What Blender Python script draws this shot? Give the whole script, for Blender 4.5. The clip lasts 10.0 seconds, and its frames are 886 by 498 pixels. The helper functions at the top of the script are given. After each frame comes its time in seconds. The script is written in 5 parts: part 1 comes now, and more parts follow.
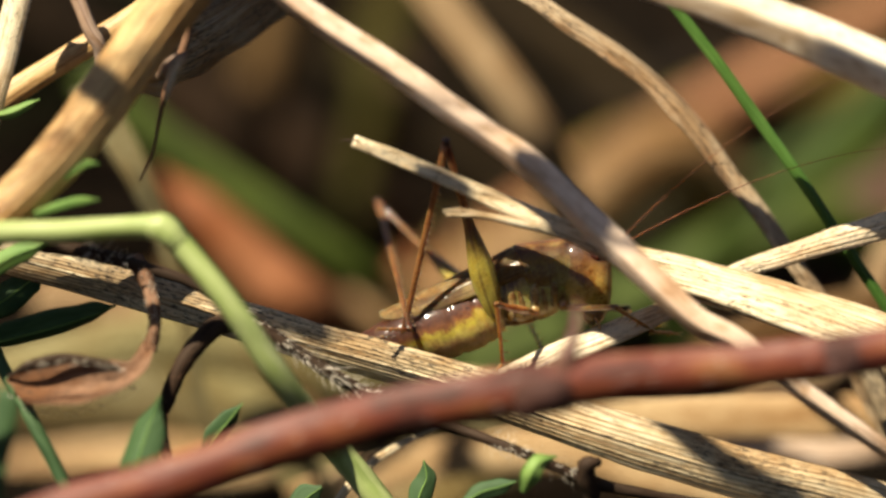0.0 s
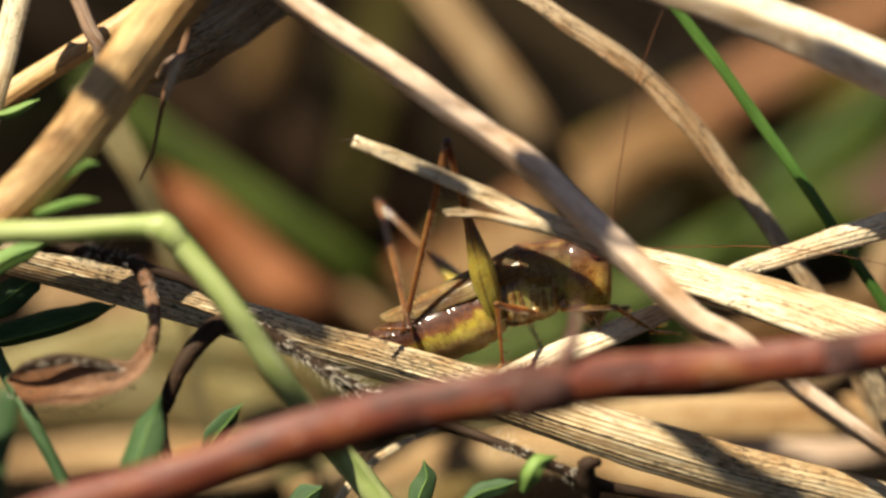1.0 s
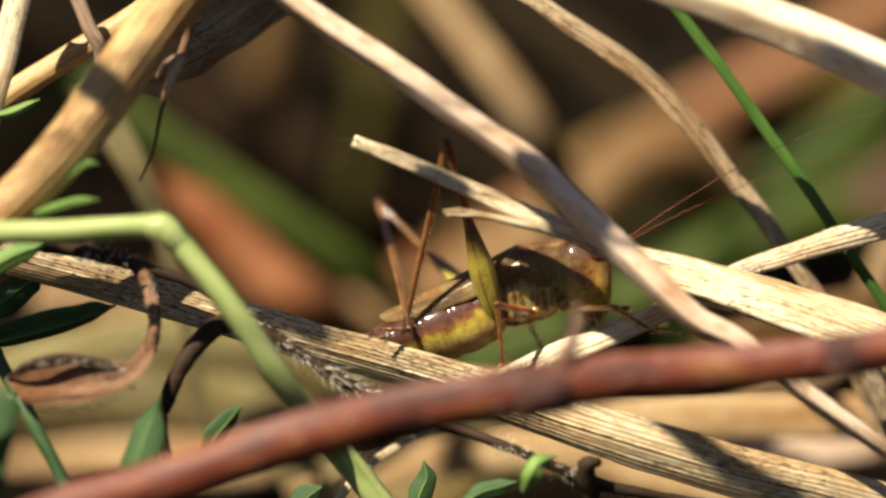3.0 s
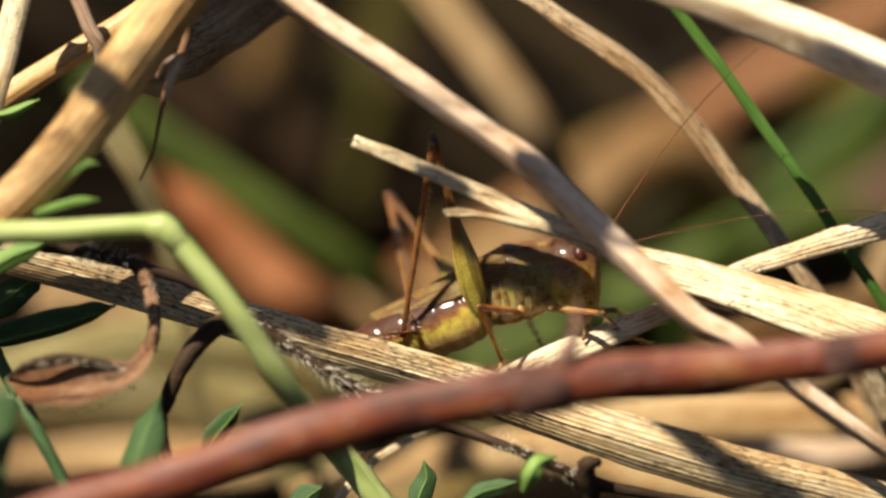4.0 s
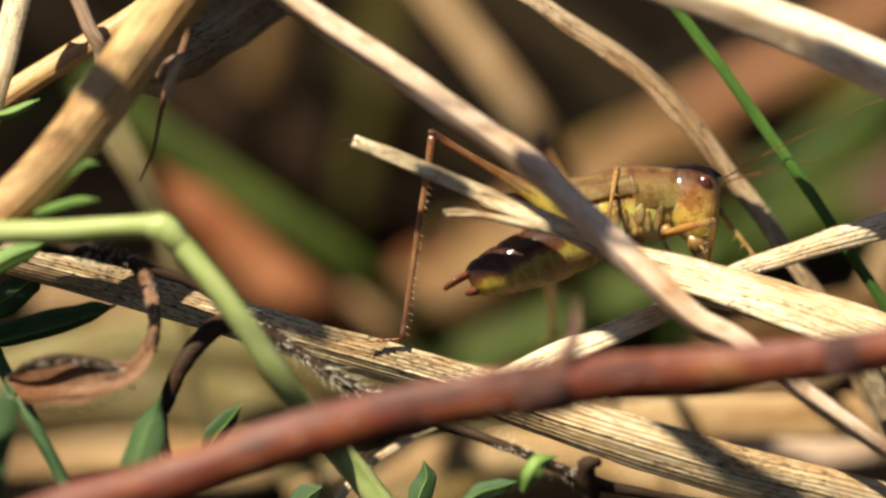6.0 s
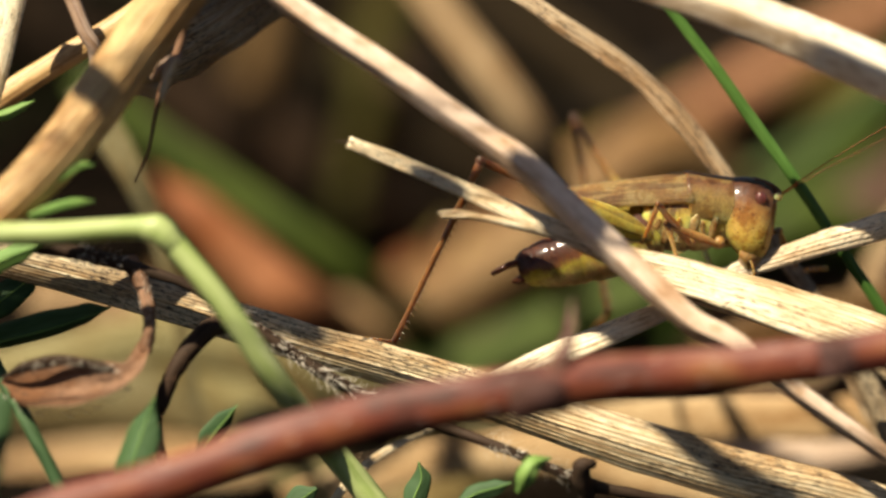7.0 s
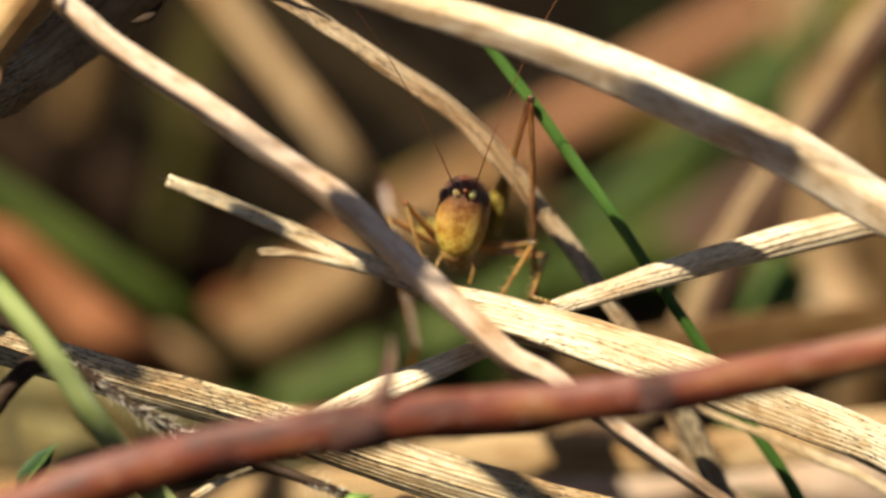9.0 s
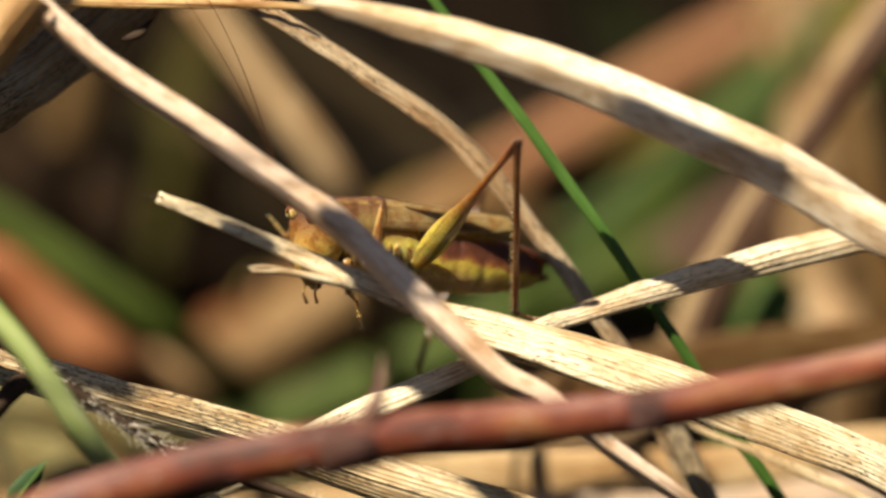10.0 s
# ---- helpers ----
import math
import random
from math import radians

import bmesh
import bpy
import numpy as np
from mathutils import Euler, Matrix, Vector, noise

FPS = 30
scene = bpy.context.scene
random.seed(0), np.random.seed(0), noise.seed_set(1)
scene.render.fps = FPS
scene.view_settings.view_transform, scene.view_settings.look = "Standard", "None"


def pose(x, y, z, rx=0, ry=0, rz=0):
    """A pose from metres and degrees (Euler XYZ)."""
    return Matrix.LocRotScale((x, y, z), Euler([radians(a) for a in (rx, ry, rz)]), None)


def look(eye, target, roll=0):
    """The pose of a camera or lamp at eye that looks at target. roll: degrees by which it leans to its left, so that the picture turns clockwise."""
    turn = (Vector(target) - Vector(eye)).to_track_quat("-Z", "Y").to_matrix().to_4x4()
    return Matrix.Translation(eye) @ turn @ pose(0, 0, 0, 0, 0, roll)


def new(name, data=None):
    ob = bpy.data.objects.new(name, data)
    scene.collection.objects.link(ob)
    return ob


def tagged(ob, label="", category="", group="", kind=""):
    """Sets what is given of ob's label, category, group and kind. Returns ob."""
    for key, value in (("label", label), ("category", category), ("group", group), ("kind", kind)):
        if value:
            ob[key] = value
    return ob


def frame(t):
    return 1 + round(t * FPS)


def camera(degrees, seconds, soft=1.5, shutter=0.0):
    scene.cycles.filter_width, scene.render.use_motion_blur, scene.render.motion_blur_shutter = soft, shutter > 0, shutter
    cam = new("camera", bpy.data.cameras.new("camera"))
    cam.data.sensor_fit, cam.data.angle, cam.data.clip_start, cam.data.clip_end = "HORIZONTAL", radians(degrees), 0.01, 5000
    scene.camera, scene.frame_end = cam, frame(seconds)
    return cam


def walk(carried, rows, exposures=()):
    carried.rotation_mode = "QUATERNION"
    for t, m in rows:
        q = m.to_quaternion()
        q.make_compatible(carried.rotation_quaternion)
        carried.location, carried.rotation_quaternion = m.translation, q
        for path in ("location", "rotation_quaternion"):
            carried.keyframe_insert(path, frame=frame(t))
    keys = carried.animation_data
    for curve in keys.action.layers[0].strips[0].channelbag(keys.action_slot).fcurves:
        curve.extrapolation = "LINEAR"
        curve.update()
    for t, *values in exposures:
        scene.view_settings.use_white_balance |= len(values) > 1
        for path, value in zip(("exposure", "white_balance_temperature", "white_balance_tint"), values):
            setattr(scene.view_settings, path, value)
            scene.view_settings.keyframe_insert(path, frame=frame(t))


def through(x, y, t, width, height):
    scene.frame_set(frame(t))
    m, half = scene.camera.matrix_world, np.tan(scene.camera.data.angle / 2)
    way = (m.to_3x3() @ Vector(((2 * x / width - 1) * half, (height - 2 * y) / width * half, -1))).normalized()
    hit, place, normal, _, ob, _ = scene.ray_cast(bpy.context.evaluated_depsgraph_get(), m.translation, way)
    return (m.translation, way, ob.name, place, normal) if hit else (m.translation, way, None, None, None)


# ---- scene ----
MM = 0.001

# ---- camera: a long macro lens on a tripod head, still at first, then panned to the right ----
EYE = (0, -0.24150, 0.11790)
cam = camera(12.0, 10.0, soft=2.6)
cam.data.dof.use_dof = True
cam.data.dof.focus_distance = 0.2592
cam.data.dof.aperture_fstop = 10.0
STILL = pose(*EYE, 70, 0, 0)
walk(cam, [
    (0.0, STILL), (2.0, STILL), (4.0, STILL), (6.0, STILL), (6.6, pose(*EYE, 70.004, 0, -0.012)),
    (7.0, pose(*EYE, 70.019, -0.011, -0.070)),
    (7.5, pose(*EYE, 70.075, -0.105, -0.240)),
    (8.0, pose(*EYE, 70.155, -0.254, -0.819)),
    (8.5, pose(*EYE, 70.285, -0.560, -1.890)),
    (9.0, pose(*EYE, 70.544, -0.680, -2.432)),
    (9.5, pose(*EYE, 70.740, -0.670, -2.562)),
    (10.0, pose(*EYE, 70.775, -0.675, -2.574)),
], exposures=[(0.0, 1.19), (10.0, 1.19)])

# ---- daylight ----
SUN_TO = Vector((-0.40, -0.27, 0.88)).normalized()
world = bpy.data.worlds.new("sky")
scene.world = world
world.use_nodes = True
sky = world.node_tree.nodes.new("ShaderNodeTexSky")
sky.sky_type = "NISHITA"
sky.sun_disc = False
sky.sun_elevation = math.asin(SUN_TO.z)
sky.sun_rotation = math.atan2(SUN_TO.x, SUN_TO.y)
back = world.node_tree.nodes["Background"]
back.inputs["Strength"].default_value = 0.023
world.node_tree.links.new(sky.outputs["Color"], back.inputs["Color"])
sun = new("sun", bpy.data.lights.new("sun", "SUN"))
sun.data.energy = 5.0
sun.data.angle = radians(0.53)
sun.data.color = (1.0, 0.90, 0.70)
sun.matrix_world = look(SUN_TO, (0, 0, 0))


# ---- materials ----
def material(name):
    m = bpy.data.materials.new(name)
    m.use_nodes = True
    return m, m.node_tree.nodes, m.node_tree.links, m.node_tree.nodes["Principled BSDF"]


def ramp(nodes, stops):
    r = nodes.new("ShaderNodeValToRGB")
    while len(r.color_ramp.elements) < len(stops):
        r.color_ramp.elements.new(0.5)
    for e, (at, col) in zip(r.color_ramp.elements, stops):
        e.position, e.color = at, (*col, 1) if len(col) == 3 else col
    return r


def grain(nodes, links, coord, along, across, detail=4.0, rough=0.6):
    """A noise stretched over a surface's own coordinates; along and across are cycles per unit."""
    mp = nodes.new("ShaderNodeMapping")
    mp.inputs["Scale"].default_value = (along, across, across)
    n = nodes.new("ShaderNodeTexNoise")
    n.inputs["Scale"].default_value = 1.0
    n.inputs["Detail"].default_value = detail
    n.inputs["Roughness"].default_value = rough
    links.new(coord, mp.inputs["Vector"])
    links.new(mp.outputs["Vector"], n.inputs["Vector"])
    return n.outputs["Fac"]


def mixed(nodes, links, fac, a, b, mode="MIX"):
    n = nodes.new("ShaderNodeMix")
    n.data_type, n.blend_type = "RGBA", mode
    for socket, value in ((n.inputs["Factor"], fac), (n.inputs["A"], a), (n.inputs["B"], b)):
        if isinstance(value, (int, float)):
            socket.default_value = value
        elif isinstance(value, tuple):
            socket.default_value = (*value, 1)
        else:
            links.new(value, socket)
    return n.outputs["Result"]


def shifted_uv(nodes, links, spread=300.0):
    """Each thing reads its own stretch of the pattern."""
    uv = nodes.new("ShaderNodeUVMap")
    info = nodes.new("ShaderNodeObjectInfo")
    mul = nodes.new("ShaderNodeMath")
    mul.operation = "MULTIPLY"
    mul.inputs[1].default_value = spread
    add = nodes.new("ShaderNodeVectorMath")
    add.operation = "ADD"
    links.new(info.outputs["Random"], mul.inputs[0])
    links.new(mul.outputs[0], add.inputs[1])
    links.new(uv.outputs["UV"], add.inputs[0])
    return add.outputs["Vector"]


def bump(nodes, links, bsdf, height, strength, distance):
    b = nodes.new("ShaderNodeBump")
    b.inputs["Strength"].default_value = strength
    b.inputs["Distance"].default_value = distance
    links.new(height, b.inputs["Height"])
    links.new(b.outputs["Normal"], bsdf.inputs["Normal"])
    return b


def thin(m, nodes, links, bsdf, colour, share):
    """Lets some light through a thin leaf."""
    tr = nodes.new("ShaderNodeBsdfTranslucent")
    ms = nodes.new("ShaderNodeMixShader")
    ms.inputs["Fac"].default_value = share
    if isinstance(colour, tuple):
        tr.inputs["Color"].default_value = (*colour, 1)
    else:
        links.new(colour, tr.inputs["Color"])
    links.new(bsdf.outputs[0], ms.inputs[1])
    links.new(tr.outputs[0], ms.inputs[2])
    links.new(ms.outputs[0], nodes["Material Output"].inputs["Surface"])


def straw(name, light, mid, dark, speck=0.62, through=0.15, rough=0.45, fibre=7.0, streak=0.8, spec=0.5):
    """Dead grass: fibres along it, broad stains, dark mould specks."""
    m, nodes, links, bsdf = material(name)
    uv = shifted_uv(nodes, links)
    fine = grain(nodes, links, uv, 0.10, fibre, 5.0, 0.65)
    broad = grain(nodes, links, uv, 0.12, 0.35, 3.0)
    spots = grain(nodes, links, uv, 1.6, 8.0, 4.0, 0.75)
    blots = grain(nodes, links, uv, 0.7, 1.8, 5.0, 0.7)
    patch = grain(nodes, links, uv, 0.16, 0.5, 2.0)
    r1 = ramp(nodes, [(0.36, mid), (0.47, light), (0.75, light)])
    links.new(fine, r1.inputs["Fac"])
    r2 = ramp(nodes, [(0.38, (0.66, 0.54, 0.42)), (0.58, (1, 1, 1))])
    links.new(broad, r2.inputs["Fac"])
    col = mixed(nodes, links, 1.0, r1.outputs["Color"], r2.outputs["Color"], "MULTIPLY")
    r6 = ramp(nodes, [(0.34, (0.72, 0.62, 0.50)), (0.50, (1, 1, 1)), (0.68, (1.0, 1.0, 1.0)), (0.8, (1.12, 1.12, 1.1))])
    links.new(blots, r6.inputs["Fac"])
    col = mixed(nodes, links, 1.0, col, r6.outputs["Color"], "MULTIPLY")
    lines = grain(nodes, links, uv, 0.06, fibre * 1.9, 3.0, 0.5)
    r5 = ramp(nodes, [(0.36, (0.42, 0.31, 0.20)), (0.45, (1, 1, 1))])
    links.new(lines, r5.inputs["Fac"])
    col = mixed(nodes, links, streak, col, mixed(nodes, links, 1.0, col, r5.outputs["Color"], "MULTIPLY"))
    r3 = ramp(nodes, [(speck, (0, 0, 0)), (speck + 0.05, (1, 1, 1))])
    links.new(spots, r3.inputs["Fac"])
    r4 = ramp(nodes, [(0.38, (0, 0, 0)), (0.52, (0.9, 0.9, 0.9))])
    links.new(patch, r4.inputs["Fac"])
    where = mixed(nodes, links, 1.0, r3.outputs["Color"], r4.outputs["Color"], "MULTIPLY")
    col = mixed(nodes, links, where, col, dark)
    links.new(col, bsdf.inputs["Base Color"])
    bsdf.inputs["Roughness"].default_value = rough
    bsdf.inputs["Specular IOR Level"].default_value = spec
    bump(nodes, links, bsdf, mixed(nodes, links, 0.3, fine, spots), 0.7, 0.00011)
    thin(m, nodes, links, bsdf, col, through)
    return m


def leaf(name, light, dark, vein=0.0, through=0.3, rough=0.4, fibre=5.0):
    """Living leaf: faint lengthwise veins and a mottled green."""
    m, nodes, links, bsdf = material(name)
    uv = shifted_uv(nodes, links)
    fine = grain(nodes, links, uv, 0.15, fibre, 4.0)
    broad = grain(nodes, links, uv, 0.25, 0.6, 4.0)
    r1 = ramp(nodes, [(0.36, dark), (0.64, light)])
    links.new(broad, r1.inputs["Fac"])
    bsdf.inputs["Specular IOR Level"].default_value = 0.3
    r2 = ramp(nodes, [(0.35, (0.7, 0.75, 0.6)), (0.6, (1, 1, 1))])
    links.new(fine, r2.inputs["Fac"])
    col = mixed(nodes, links, 1.0, r1.outputs["Color"], r2.outputs["Color"], "MULTIPLY")
    links.new(col, bsdf.inputs["Base Color"])
    bsdf.inputs["Roughness"].default_value = rough
    bump(nodes, links, bsdf, fine, 0.4, 0.00005)
    thin(m, nodes, links, bsdf, col, through)
    return m


STRAW_PALE = straw("straw_pale", (0.90, 0.79, 0.57), (0.50, 0.36, 0.19), (0.05, 0.032, 0.02), 0.56, rough=0.34, fibre=8.0, streak=0.85)
STRAW_WHITE = straw("straw_bleached", (0.82, 0.70, 0.50), (0.52, 0.39, 0.24), (0.05, 0.03, 0.02), 0.55, rough=0.4, fibre=8.0, streak=0.45)
def hair_material():
    """Fine pale bristles, letting some light through."""
    m, nodes, links, bsdf = material("pale_hair")
    bsdf.inputs["Base Color"].default_value = (0.76, 0.68, 0.57, 1)
    bsdf.inputs["Roughness"].default_value = 0.4
    thin(m, nodes, links, bsdf, (0.76, 0.68, 0.57), 0.3)
    return m


HAIR = hair_material()
STRAW_SPECKLED = straw("straw_speckled", (0.82, 0.69, 0.46), (0.30, 0.20, 0.10), (0.035, 0.024, 0.016), 0.525, fibre=6.5, streak=0.7)
STRAW_PINK = straw("straw_pinkish", (0.86, 0.67, 0.52), (0.60, 0.43, 0.31), (0.14, 0.08, 0.05), 0.66, streak=0.3)
STRAW_BRIGHT = straw("straw_bright", (0.92, 0.80, 0.62), (0.74, 0.58, 0.42), (0.30, 0.20, 0.13), 0.74, rough=0.5, streak=0.15, spec=0.3)
STRAW_SAGE = straw("straw_sage", (0.22, 0.19, 0.10), (0.14, 0.125, 0.07), (0.09, 0.07, 0.04), 0.7, spec=0.1)
STRAW_BROWN = straw("straw_brown", (0.62, 0.41, 0.18), (0.33, 0.19, 0.075), (0.07, 0.045, 0.03), 0.66, streak=0.8, fibre=3.6)
STRAW_DULL = straw("straw_dull", (0.52, 0.40, 0.26), (0.17, 0.115, 0.068), (0.05, 0.034, 0.024), 0.54, streak=0.5, fibre=4.0)
STRAW_GREENISH = straw("straw_greenish", (0.30, 0.26, 0.125), (0.20, 0.175, 0.08), (0.11, 0.09, 0.045), 0.68, spec=0.1)
# Grey of a dead stalk; on the shaded blade it carries some shade.
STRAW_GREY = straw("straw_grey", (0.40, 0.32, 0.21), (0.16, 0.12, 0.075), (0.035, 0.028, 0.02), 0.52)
STALK_ORANGE = straw("stalk_orange", (0.30, 0.125, 0.058), (0.21, 0.085, 0.038), (0.10, 0.05, 0.03), 0.7, spec=0.1)
STALK_OLIVE = straw("stalk_olive", (0.30, 0.235, 0.06), (0.22, 0.165, 0.045), (0.12, 0.08, 0.035), 0.7, spec=0.1)
STALK_TAN = straw("stalk_tan", (0.27, 0.175, 0.085), (0.19, 0.115, 0.055), (0.12, 0.07, 0.04), 0.7, spec=0.1)
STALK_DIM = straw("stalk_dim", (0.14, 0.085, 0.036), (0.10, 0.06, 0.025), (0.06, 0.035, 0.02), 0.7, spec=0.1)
STALK_WARM = straw("stalk_warm", (0.36, 0.185, 0.10), (0.26, 0.13, 0.068), (0.12, 0.07, 0.04), 0.7, spec=0.1)
STRAW_TAN = straw("straw_tan", (0.56, 0.40, 0.22), (0.40, 0.26, 0.13), (0.12, 0.08, 0.05), 0.64, streak=0.4, spec=0.2)
# Darkened mauve and olive: shade on the far growth is in these colours.
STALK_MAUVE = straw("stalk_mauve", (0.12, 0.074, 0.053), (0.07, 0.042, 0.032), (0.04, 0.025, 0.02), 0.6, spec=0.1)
STALK_SHADE_OLIVE = straw("stalk_shade_olive", (0.075, 0.068, 0.020), (0.045, 0.040, 0.014), (0.03, 0.024, 0.012), 0.7, spec=0.05)
STRAW_FADED = straw("straw_faded", (0.36, 0.25, 0.14), (0.24, 0.16, 0.085), (0.10, 0.06, 0.04), 0.66, streak=0.35, spec=0.15)
STEM_MAUVE = straw("stem_mauve", (0.40, 0.29, 0.22), (0.24, 0.16, 0.12), (0.10, 0.06, 0.05), 0.6, 0.0, 0.6, 3.0, spec=0.2)
# Near-black straw: the litter's deep shade is put into its colour.
SHADE_STRAW = straw("shade_straw", (0.020, 0.012, 0.007), (0.010, 0.006, 0.004), (0.008, 0.005, 0.004), 0.6, 0.05, 0.8, spec=0.04)
DEAD_LEAF = straw("dead_leaf", (0.23, 0.13, 0.08), (0.11, 0.058, 0.035), (0.05, 0.03, 0.02), 0.55, 0.1, 0.85, 2.4, spec=0.12)
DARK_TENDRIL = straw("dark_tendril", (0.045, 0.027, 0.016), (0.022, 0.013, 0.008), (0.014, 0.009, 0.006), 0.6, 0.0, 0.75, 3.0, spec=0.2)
GREEN_BLADE = leaf("green_blade", (0.11, 0.215, 0.045), (0.06, 0.135, 0.025))
GREEN_OLIVE = leaf("green_olive", (0.085, 0.115, 0.013), (0.045, 0.066, 0.009), rough=0.65)
GREEN_SHADY = leaf("green_shady", (0.078, 0.118, 0.020), (0.042, 0.070, 0.012), rough=0.65)
GREEN_SOFT = leaf("green_soft", (0.115, 0.18, 0.036), (0.06, 0.11, 0.022), rough=0.65)
GREEN_STEM = leaf("green_stem", (0.44, 0.49, 0.22), (0.31, 0.38, 0.12), through=0.15, fibre=2.0)
GREEN_LEAF = leaf("green_leaf", (0.085, 0.150, 0.062), (0.045, 0.092, 0.036), through=0.25, rough=0.65, fibre=2.5)
GREEN_PALE = leaf("green_pale", (0.25, 0.38, 0.10), (0.15, 0.28, 0.07), through=0.3, rough=0.6)


def red_stem_material():
    """Red bark, blotched, with lenticels and a patchy grey-mauve band along its upper flank."""
    m, nodes, links, bsdf = material("red_bark")
    uv = shifted_uv(nodes, links)
    fine = grain(nodes, links, uv, 0.5, 2.4, 5.0)
    broad = grain(nodes, links, uv, 0.13, 0.3, 4.0)
    r1 = ramp(nodes, [(0.34, (0.055, 0.017, 0.011)), (0.44, (0.125, 0.025, 0.012)), (0.56, (0.19, 0.056, 0.020)), (0.66, (0.27, 0.14, 0.055))])
    links.new(broad, r1.inputs["Fac"])
    r2 = ramp(nodes, [(0.3, (0.6, 0.5, 0.46)), (0.6, (1, 1, 1))])
    links.new(fine, r2.inputs["Fac"])
    col = mixed(nodes, links, 1.0, r1.outputs["Color"], r2.outputs["Color"], "MULTIPLY")
    flat = nodes.new("ShaderNodeUVMap")
    sep = nodes.new("ShaderNodeSeparateXYZ")
    links.new(flat.outputs["UV"], sep.inputs[0])
    mm = nodes.new("ShaderNodeMath")
    mm.operation = "MULTIPLY"
    mm.inputs[1].default_value = 0.1
    links.new(sep.outputs["Y"], mm.inputs[0])
    flank = ramp(nodes, [(0.05, (0, 0, 0)), (0.11, (1, 1, 1)), (0.26, (1, 1, 1)), (0.36, (0, 0, 0))])
    links.new(mm.outputs[0], flank.inputs["Fac"])
    smear = ramp(nodes, [(0.40, (0.0, 0.0, 0.0)), (0.60, (0.8, 0.8, 0.8))])
    links.new(grain(nodes, links, uv, 0.07, 0.5, 4.0), smear.inputs["Fac"])
    col = mixed(nodes, links, mixed(nodes, links, 1.0, flank.outputs["Color"], smear.outputs["Color"], "MULTIPLY"), col, (0.20, 0.115, 0.10))
    spots = ramp(nodes, [(0.64, (0, 0, 0)), (0.70, (0.6, 0.6, 0.6))])
    links.new(grain(nodes, links, uv, 0.7, 1.1, 2.0), spots.inputs["Fac"])
    col = mixed(nodes, links, spots.outputs["Color"], col, (0.34, 0.25, 0.21))
    links.new(col, bsdf.inputs["Base Color"])
    bsdf.inputs["Roughness"].default_value = 0.6
    bsdf.inputs["Specular IOR Level"].default_value = 0.25
    bump(nodes, links, bsdf, fine, 0.5, 0.00012)
    return m


RED_BARK = red_stem_material()


def soil_material():
    m, nodes, links, bsdf = material("dark_soil")
    tc = nodes.new("ShaderNodeTexCoord")
    a = grain(nodes, links, tc.outputs["Object"], 130.0, 130.0, 6.0, 0.7)
    b = grain(nodes, links, tc.outputs["Object"], 18.0, 18.0, 3.0)
    # Near-black tones put the deep shade between stalks into the soil.
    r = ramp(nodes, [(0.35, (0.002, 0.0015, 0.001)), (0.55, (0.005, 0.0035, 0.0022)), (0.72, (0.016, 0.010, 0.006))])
    links.new(mixed(nodes, links, 0.5, a, b), r.inputs["Fac"])
    links.new(r.outputs["Color"], bsdf.inputs["Base Color"])
    bsdf.inputs["Roughness"].default_value = 0.9
    bsdf.inputs["Specular IOR Level"].default_value = 0.023
    bump(nodes, links, bsdf, a, 0.8, 0.002)
    return m


SOIL = soil_material()

# ---- shaping helpers ----
FACE = Vector((0, -0.9397, 0.3420))      # from the clearing towards the open side


def spline(points, n):
    """n + 1 places on a smooth curve through the points."""
    p = [Vector(q) for q in points]
    p = [2 * p[0] - p[1]] + p + [2 * p[-1] - p[-2]]
    segs = len(p) - 3
    out = []
    for i in range(n + 1):
        f = i / n * segs
        k = min(int(f), segs - 1)
        t = f - k
        a, b, c, d = p[k:k + 4]
        out.append(0.5 * (2 * b + (c - a) * t + (2 * a - 5 * b + 4 * c - d) * t * t + (3 * b - a - 3 * c + d) * t ** 3))
    return out


def values(vals, n):
    """The same for plain numbers, smoothed but never past the given ones."""
    if isinstance(vals, (int, float)):
        return [vals] * (n + 1)
    out = []
    for i in range(n + 1):
        f = i / n * (len(vals) - 1)
        k = min(int(f), len(vals) - 2)
        t = f - k
        t = t * t * (3 - 2 * t)
        out.append(vals[k] * (1 - t) + vals[k + 1] * t)
    return out


def link_mesh(name, bm, mat, parent=None, label=""):
    me = bpy.data.meshes.new(name)
    bm.normal_update()
    bm.to_mesh(me)
    bm.free()
    me.materials.append(mat)
    for f in me.polygons:
        f.use_smooth = True
    ob = new(name, me)
    if parent is not None:
        ob.parent = parent
    if label:
        ob["label"] = label
    return ob


def part(name, bm, mat, parent, label=""):
    return link_mesh(name, bm, mat, parent, label)


def grid_faces(bm, rows, uvs, closed):
    """Quads over rows of vertices, with their coordinates in millimetres."""
    lay = bm.loops.layers.uv.verify()
    for i in range(len(rows) - 1):
        m = len(rows[i])
        for j in range(m if closed else m - 1):
            k = (j + 1) % m
            f = bm.faces.new((rows[i][j], rows[i + 1][j], rows[i + 1][k], rows[i][k]))
            for loop, (a, b) in zip(f.loops, ((i, j), (i + 1, j), (i + 1, j + 1), (i, j + 1))):
                loop[lay].uv = uvs(a, b)


